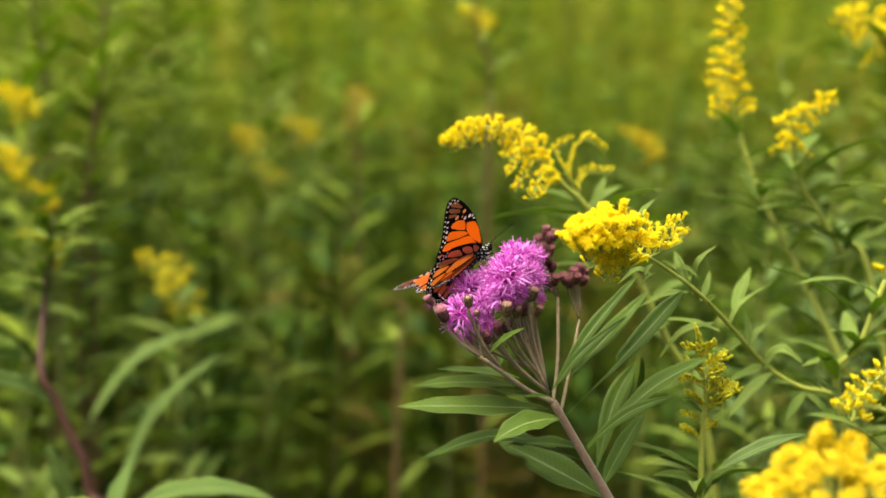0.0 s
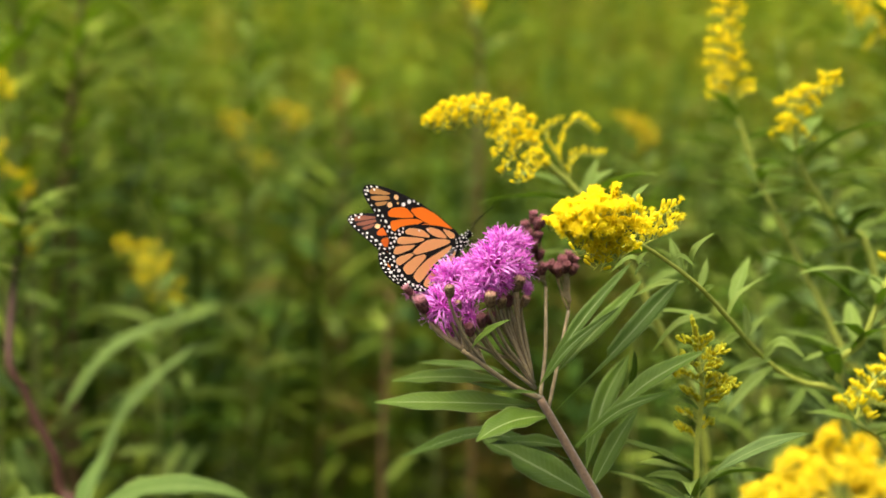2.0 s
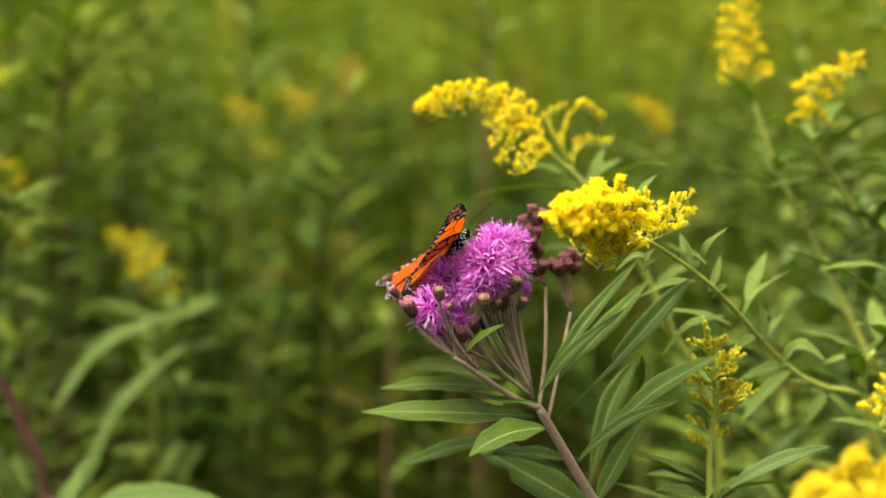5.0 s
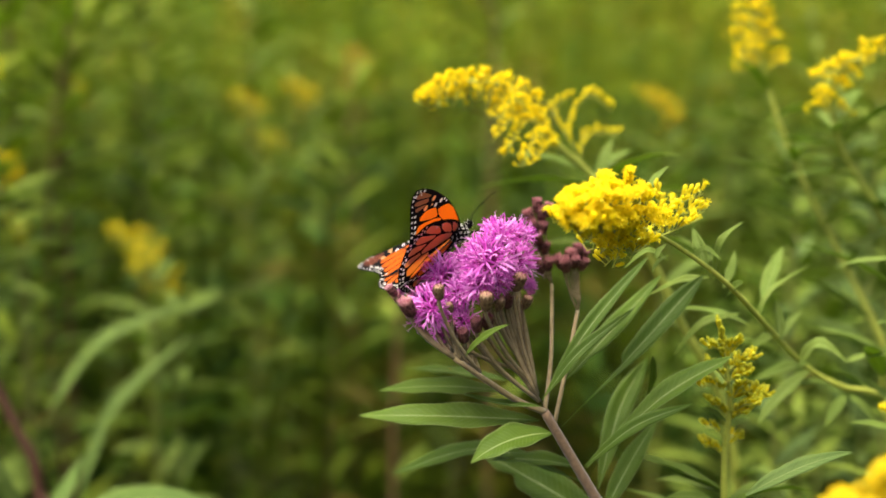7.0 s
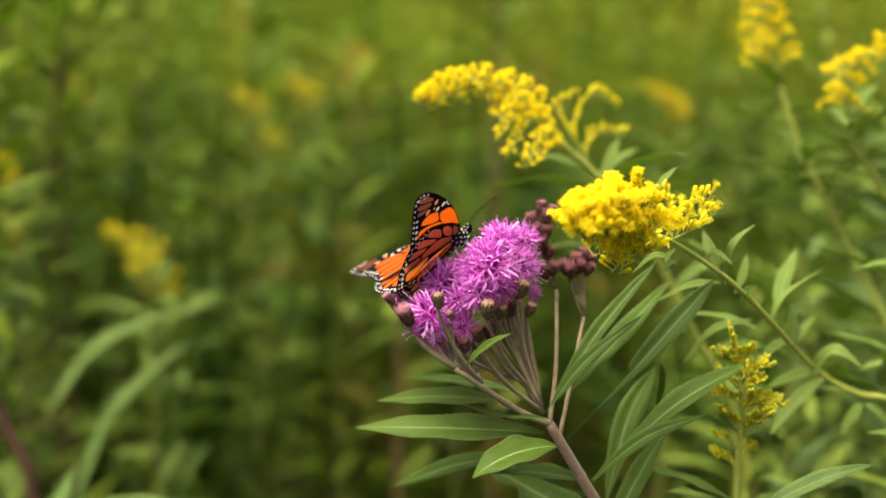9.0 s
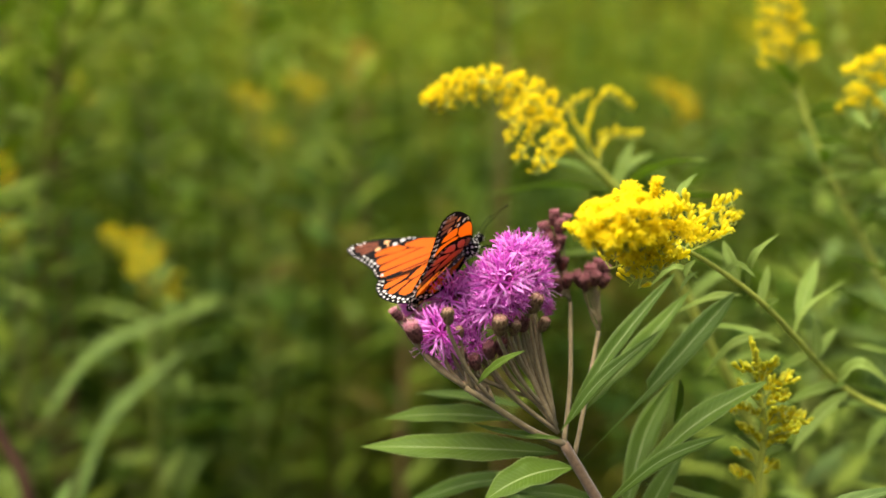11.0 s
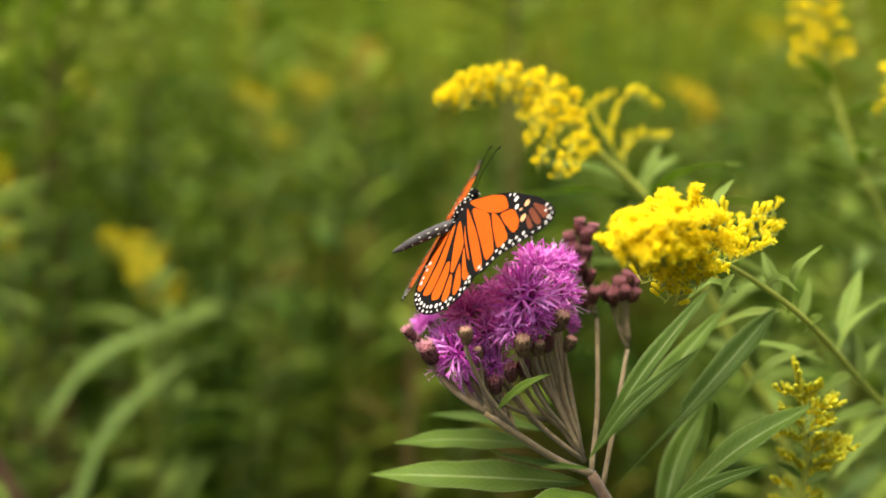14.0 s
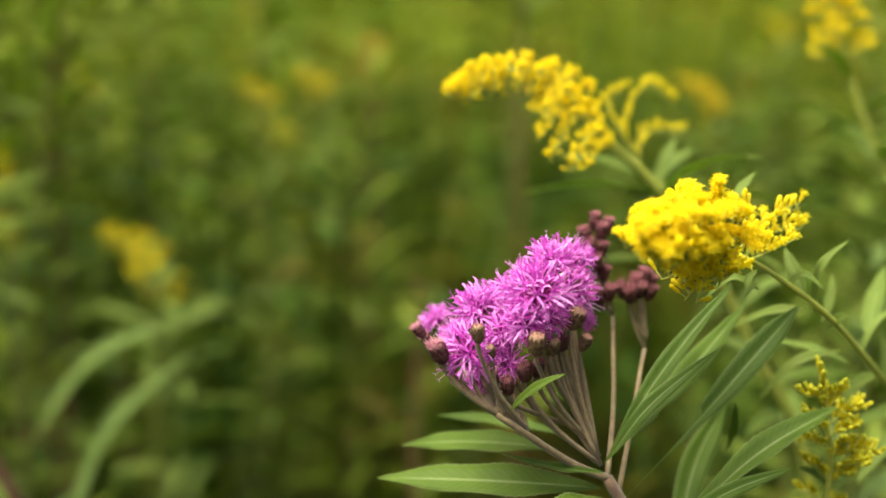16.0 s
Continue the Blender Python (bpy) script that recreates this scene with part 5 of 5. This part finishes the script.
HIND_SPOTS = [(-12.9, 14.2, 0.6, 0), (-9.2, 11.9, 0.55, 0), (-5.6, 9.3, 0.5, 0), (-2.2, 6.6, 0.5, 0)]


FORE_GROW, TIP_GROW = [1.06, 1.18, 1.18, 1.15, 1.2, 0.7], [1.14, 1.14, 1.24]
HIND_GROW = [1.07] * 10


def wing_sheet(bm, edge, holes, z):
    """The dark net of a wing: its outline with openings for the coloured cells."""
    edges = []
    for loop in [edge, *holes]:
        vs = [bm.verts.new((x, y, z)) for x, y in loop]
        edges += [bm.edges.new((a, b)) for a, b in zip(vs, vs[1:] + vs[:1])]
    bmesh.ops.triangle_fill(bm, use_beauty=True, use_dissolve=False, edges=edges)


def cell_faces(bm, cells, z, slot):
    for loop in cells:
        f = bm.faces.new([bm.verts.new((x, y, z)) for x, y in loop])
        f.material_index = slot


def dots(bm, spots, z, slot=0):
    for x, y, r in spots:
        lift = 0.00005 if z > 0 else -0.00005
        ring = [bm.verts.new((x + r * math.cos(a) * (1.0 + 0.15 * math.sin(x * 9e4)), y + r * math.sin(a), z + lift)) for a in [2 * math.pi * k / 9 for k in range(9)]]
        f = bm.faces.new(ring)
        f.material_index = slot


def inset_dots(edge, start, end, depths, spacing, radius):
    """Dots in rows that follow the outer edge, each row staggered against the last."""
    n = len(edge)
    cx, cy = sum(p[0] for p in edge) / n, sum(p[1] for p in edge) / n
    fine = [Vector(edge[i % n]).lerp(Vector(edge[(i + 1) % n]), k / 12) for i in range(int(start * n), int(end * n)) for k in range(12)]
    out, walked, nxt, count = [], 0.0, [0.0, spacing * 0.5], 0
    for a, b in zip(fine, fine[1:]):
        walked += (b - a).length
        nor = Vector((a.y - b.y, b.x - a.x)).normalized()
        if nor.dot(Vector((cx, cy)) - a) < 0:
            nor = -nor
        for row, dep in enumerate(depths):
            if walked >= nxt[row]:
                count += 1
                nxt[row] += spacing * (1 + 0.10 * math.sin(count * 1.7))
                q = b + nor * dep * (1 + 0.08 * math.sin(count * 2.9))
                out.append((q.x, q.y, radius[row] * (1 + 0.16 * math.sin(count * 2.3))))
    return out


def clear_of(spots, loops, room):
    """The spots that keep away from all loops and from one another."""
    kept = []
    for x, y, r in spots:
        p = Vector((x, y))
        near = [(p - Vector((a, b))).length - r - q for a, b, q in kept]
        for loop in loops:
            for a, b in zip(loop, loop[1:] + loop[:1]):
                a, b = Vector(a), Vector(b)
                f = min(max((p - a).dot(b - a) / max((b - a).length_squared, 1e-12), 0.0), 1.0)
                near.append((p - a.lerp(b, f)).length - r)
        if min(near) > room:
            kept.append((x, y, r))
    return kept


def ring_of(x, y, r):
    return [(x + r * math.cos(2 * math.pi * k / 9), y + r * math.sin(2 * math.pi * k / 9)) for k in range(9)]


def build_wing(parent, fore, mirror):
    to = (lambda p: fore_xy(p)) if fore else (lambda p: p)
    sg = -1 if mirror else 1
    scale = lambda pts: [(x * WING, y * WING * sg) for x, y in (to(p) for p in pts)]
    edge = smooth_loop(scale(FORE_EDGE if fore else HIND_EDGE))
    cells = [smooth_loop(scale(c), 2, g) for c, g in zip(FORE_CELLS if fore else HIND_CELLS, FORE_GROW if fore else HIND_GROW)]
    tips = [smooth_loop(scale(c), 2, g) for c, g in zip(FORE_TIP, TIP_GROW)] if fore else []
    up = 0.00009
    margin = inset_dots(edge, 0.22 if fore else 0.26, 0.66 if fore else 0.80, (0.00082, 0.00225), 0.0024, (0.00043, 0.00062))
    inner = [(*scale([(x, y)])[0], r * WING, tint) for x, y, r, tint in (FORE_SPOTS if fore else HIND_SPOTS)]
    margin = clear_of([s[:3] for s in inner] + margin, [edge] + cells + tips, 0.00004)
    pale = {s[:2] for s in inner if s[3]}
    bm = bmesh.new()
    for z in (up, -up):
        wing_sheet(bm, edge, cells + tips + [ring_of(x, y, r * 0.9) for x, y, r in margin], z)
    name = "forewing" if fore else "hindwing"
    wing = part(name, bm, BLACK, parent, "black-veined wing edge", True, False)
    for loops, mats in ((cells, (ORANGE, ORANGE_UNDER if fore else TAN)), (tips, (BROWN, TIP_TAN))):
        for loop in loops:
            bm = bmesh.new()
            cell_faces(bm, [loop], up, 0)
            cell_faces(bm, [loop], -up, 1)
            part("wing_cell", bm, mats, wing, "", True, False)
    bm = bmesh.new()
    for z in (up, -up):
        dots(bm, [s for s in margin if s[:2] not in pale], z)
        dots(bm, [s for s in margin if s[:2] in pale], z, 1)
    tagged(part("spotting", bm, (WHITE, PALE), wing, "white and pale orange spots", True, False), kind="stuff")
    return wing


def ball(bm, centre, radii, slot=0, n=10):
    made = bmesh.ops.create_uvsphere(bm, u_segments=n, v_segments=max(5, n // 2 + 1), radius=1.0)
    for v in made["verts"]:
        v.co = Vector((v.co.x * radii[0], v.co.y * radii[1], v.co.z * radii[2])) + Vector(centre)
    for f in {f for v in made["verts"] for f in v.link_faces}:
        f.material_index = slot


def build_butterfly():
    mm = 0.001
    fly = thing("butterfly", (0, 0, 0), "orange and black butterfly with white-spotted wing edges, feeding on ironweed", "butterfly")
    rng = random.Random(3)
    bm = bmesh.new()
    ball(bm, (0.5 * mm, 0, 0), (4.4 * mm, 2.5 * mm, 2.7 * mm), 0, 16)
    for i in range(46):
        a, u = i * 2.4, -0.9 + 1.8 * (i + 0.5) / 46
        r = math.sqrt(max(0.0, 1 - u * u))
        p = (0.5 * mm + 4.4 * mm * u, 2.5 * mm * r * math.cos(a), 2.7 * mm * r * math.sin(a))
        ball(bm, p, [rng.uniform(0.22, 0.42) * mm] * 3, 1, 6)
    part("thorax", bm, (BLACK, WHITE), fly, "black thorax with white dots", True)
    bm = bmesh.new()
    ball(bm, (6.1 * mm, 0, 0.3 * mm), (1.8 * mm, 1.6 * mm, 1.5 * mm), 0, 12)
    for sg in (-1, 1):
        ball(bm, (6.4 * mm, sg * 1.3 * mm, 0.5 * mm), (1.0 * mm, 0.7 * mm, 1.0 * mm), 0, 10)
    for k in range(12):
        ball(bm, (5.4 * mm + (k % 3) * 0.8 * mm, 1.55 * mm * math.cos(k * 0.9), 0.4 * mm + 1.4 * mm * math.sin(k * 0.9)), [0.24 * mm] * 3, 1, 6)
    part("head", bm, (BLACK, WHITE), fly, "", True)
    bm = bmesh.new()
    n = 12
    prof = [(-2.5, 1.3), (-5, 1.6), (-8, 1.75), (-11, 1.7), (-14, 1.6), (-17, 1.45), (-20, 1.2), (-22.5, 0.8), (-24, 0.2)]
    rings = []
    for j in range((len(prof) - 1) * 3 + 1):
        k, f = divmod(j, 3)
        a, b = prof[min(k, len(prof) - 1)], prof[min(k + 1, len(prof) - 1)]
        x, r = a[0] + (b[0] - a[0]) * f / 3, (a[1] + (b[1] - a[1]) * f / 3) * (0.93 if f == 0 else 1.0)
        zz = -0.3 - 0.004 * (x + 2) ** 2
        rings.append([bm.verts.new((x * mm, r * mm * math.cos(2 * math.pi * q / n), (zz + r * math.sin(2 * math.pi * q / n)) * mm)) for q in range(n)])
    for a, b in zip(rings, rings[1:]):
        for q in range(n):
            bm.faces.new((a[q], a[(q + 1) % n], b[(q + 1) % n], b[q]))
    bm.faces.new(rings[-1])
    for k in range(7):
        for sg in (-1, 1):
            for up in (-0.5, 0.35):
                x = -4.5 - 2.7 * k
                r = 1.72 - 0.0045 * (x + 7) ** 2
                ball(bm, (x * mm, sg * r * 0.9 * mm, (-0.3 - 0.004 * (x + 2) ** 2 + up * r) * mm), (0.55 * mm, 0.2 * mm, 0.2 * mm), 1, 6)
    tail = part("abdomen", bm, (GREY_BODY, WHITE), fly, "dark grey-banded abdomen", True)
    for sg in (-1, 1):
        bm = bmesh.new()
        line = ((7.2 * mm, sg * 0.8 * mm, 1.0 * mm), (12.5 * mm, sg * 2.4 * mm, 2.2 * mm), (19.3 * mm, sg * 4.2 * mm, 2.6 * mm))
        tube(bm, line, 0.11 * mm, 0.10 * mm, 5, 10)
        tube(bm, (line[2], (21.1 * mm, sg * 4.7 * mm, 2.2 * mm)), 0.14 * mm, 0.27 * mm, 6, 3)
        part("antenna", bm, BLACK, fly, "", True)
        for x, fx in ((2.2, 6.0), (0.0, -2.5)):
            bm = bmesh.new()
            tube(bm, ((x * mm, sg * 1.6 * mm, -1.8 * mm), ((x + fx * 0.5) * mm, sg * 3.8 * mm, -3.8 * mm), ((x + fx) * mm, sg * 3.2 * mm, -8.2 * mm), ((x + fx * 1.3) * mm, sg * 3.4 * mm, -10.0 * mm)), 0.26 * mm, 0.12 * mm, 5, 10)
            part("leg", bm, BLACK, fly, "", True)
    wings = {(f, m): build_wing(fly, f, m) for f in (True, False) for m in (False, True)}
    return fly, wings, tail


BUTTERFLY, WINGS, ABDOMEN = build_butterfly()

# seconds; place; turn; opening of the right and left wings from upright; sweep of right and left forewing, right and left hindwing; lift of the abdomen (degrees)
FLIGHT = [
    (0, -0.0104, 0.0342, 1.0540, -34, -25, 44, 58, 74, -12, -12, -16, -11, 0),
    (0.3, -0.0109, 0.0341, 1.0535, -34, -26, 44, 41, 59, -13, -15, -12, -8, 0),
    (0.6, -0.0110, 0.0340, 1.0533, -33, -27, 44, 14, 37, -13, -16, -9, -5, 0),
    (1, -0.0115, 0.0339, 1.0532, -32, -28, 43, 3, 24, -12, -17, -4, -1, 0),
    (1.5, -0.0117, 0.0338, 1.0527, -31, -29, 43, 10, 15, -14, -20, 1, 4, 0),
    (2, -0.0120, 0.0339, 1.0532, -32, -30, 44, 5, 22, -11, -15, -1, 3, 0),
    (2.5, -0.0119, 0.0340, 1.0531, -34, -30, 45, 13, 31, -12, -12, 5, 2, 0),
    (2.8, -0.0117, 0.0340, 1.0532, -34, -31, 46, 27, 43, -11, -10, 4, 2, 0),
    (3, -0.0115, 0.0341, 1.0533, -35, -31, 46, 37, 56, -12, -8, 3, 1, 0),
    (3.2, -0.0114, 0.0342, 1.0537, -35, -31, 46, 51, 66, -10, -5, 0, 2, 0),
    (3.4, -0.0111, 0.0342, 1.0533, -35, -31, 46, 59, 78, -9, -4, 1, 1, 0),
    (3.6, -0.0108, 0.0342, 1.0529, -34, -31, 47, 65, 80, -8, -3, 0, 0, 0),
    (3.8, -0.0105, 0.0342, 1.0525, -33, -32, 47, 70, 82, -7, -1, -0, 0, 0),
    (4, -0.0103, 0.0342, 1.0521, -33, -32, 47, 73, 85, -6, -1, -1, -0, 0),
    (4.2, -0.0101, 0.0342, 1.0516, -32, -32, 47, 76, 84, -5, 0, -3, 0, 0),
    (6.3, -0.0098, 0.0344, 1.0531, -33, -31, 47, 65, 77, -16, -3, -1, -2, 0),
    (7, -0.0098, 0.0344, 1.0536, -34, -31, 47, 60, 69, -17, -5, -3, -1, 0),
    (8, -0.0099, 0.0342, 1.0538, -33, -30, 48, 61, 74, -18, -4, -3, -1, 0),
    (9, -0.0102, 0.0341, 1.0537, -32, -28, 50, 59, 72, -20, -4, -5, -1, 0),
    (9.2, -0.0101, 0.0340, 1.0538, -32, -28, 50, 59, 72, -20, -3, -6, -1, 0),
    (11.3, -0.0099, 0.0338, 1.0542, -31, -26, 53, 67, 58, -23, 3, -10, 0, 0),
    (12, -0.0103, 0.0337, 1.0542, -30, -25, 54, 65, 58, -24, 2, -15, 3, 0),
    (13.2, -0.0106, 0.0334, 1.0548, -30, -30, 53, 66, 58, -21, 3, -8, -0, 0),
    (13.4, -0.0106, 0.0334, 1.0551, -30, -30, 53, 60, 51, -19, 4, -11, 2, 0),
    (13.5, -0.0118, 0.0326, 1.0551, -28, -27, 49, 39, 28, -11, 3, -12, -2, 0),
    (13.6, -0.0117, 0.0330, 1.0548, -25, -31, 41, 6, -5, -2, 0, 3, 2, 0),
    (13.7, -0.0120, 0.0302, 1.0554, -9, -34, 41, 27, 18, -12, 1, -1, 9, 0),
    (13.8, -0.0149, 0.0272, 1.0587, -6, -41, 49, 17, 11, -9, -5, -1, -0, 0),
    (13.9, -0.0146, 0.0222, 1.0594, -16, -42, 42, -4, 9, -7, 7, 9, 6, 0),
    (13.95, -0.0159, 0.0213, 1.0648, -13, -50, 33, 51, 55, 10, 24, 14, 12, 20),
    (14, -0.0173, 0.0204, 1.0702, -6, -58, 20, 105, 101, 27, 41, 19, 17, 39),
    (14.05, -0.0233, 0.0173, 1.0785, 4, -65, 2, 139, 137, 26, 32, 26, 23, 40),
    (14.1, -0.0293, 0.0141, 1.0867, 22, -70, -23, 172, 172, 26, 23, 32, 30, 41),
    (14.15, -0.0320, 0.0114, 1.0913, 39, -82, -39, 139, 139, 9, 8, 36, 33, 46),
    (14.2, -0.0348, 0.0086, 1.0958, 165, -83, -164, 106, 106, -8, -8, 39, 36, 52),
    (14.25, -0.0382, 0.0104, 1.1059, -48, -75, 60, 71, 69, -21, 2, 18, 16, 26),
    (14.3, -0.0415, 0.0122, 1.1160, -35, -53, 58, 35, 31, -35, 12, -3, -3, 0),
    (14.35, -0.0465, 0.0117, 1.1233, -43, -49, 56, 103, 102, 2, 23, 18, 17, 6),
    (14.4, -0.0515, 0.0112, 1.1320, -50, -44, 54, 172, 172, 39, 35, 40, 36, 12),
    (14.5, -0.0634, 0.0059, 1.1560, -13, -63, 15, 153, 153, 25, 22, 37, 34, 0),
    (14.575, -0.0672, 0.0029, 1.1780, -13, -63, 15, 106, 106, 17, 16, 21, 19, 0),
    (14.65, -0.0710, 0.0000, 1.2000, -13, -63, 15, 60, 60, 10, 10, 5, 5, 0),
    (14.9, -0.1000, 0.0300, 1.2800, -13, -63, 15, 25, 25, 10, 10, 5, 5, 0),
    (15.3, -0.2000, 0.1400, 1.4200, -13, -63, 15, 80, 80, 10, 10, 5, 5, 0),
    (16, -0.4200, 0.3600, 1.6500, -13, -63, 15, 40, 40, 10, 10, 5, 5, 0),
]


def wing_pose(left, opening, sweep, lift):
    sg = 1 if left else -1
    a = radians(90 - opening) * sg
    turn = Matrix.Rotation(a, 4, "X") @ Matrix.Rotation(radians(-sweep) * sg, 4, "Z")
    return Matrix.Translation((0, sg * 0.0012, 0.0015)) @ turn @ Matrix.Translation((0, 0, lift))


def motions():
    walk(BUTTERFLY, [(r[0], pose(*r[1:7])) for r in FLIGHT])
    pivot = Matrix.Translation((-0.0025, 0, 0))
    walk(ABDOMEN, [(r[0], pivot @ pose(0, 0, 0, 0, r[13], 0) @ pivot.inverted()) for r in FLIGHT])
    for fore in (True, False):
        for mirror in (False, True):
            k = (9 if fore else 11) + (0 if mirror else 1)
            o = 7 if mirror else 8
            lift = 0.0002 if fore else -0.0002
            walk(WINGS[fore, mirror], [(r[0], wing_pose(not mirror, r[o], r[k], lift)) for r in FLIGHT])


motions()
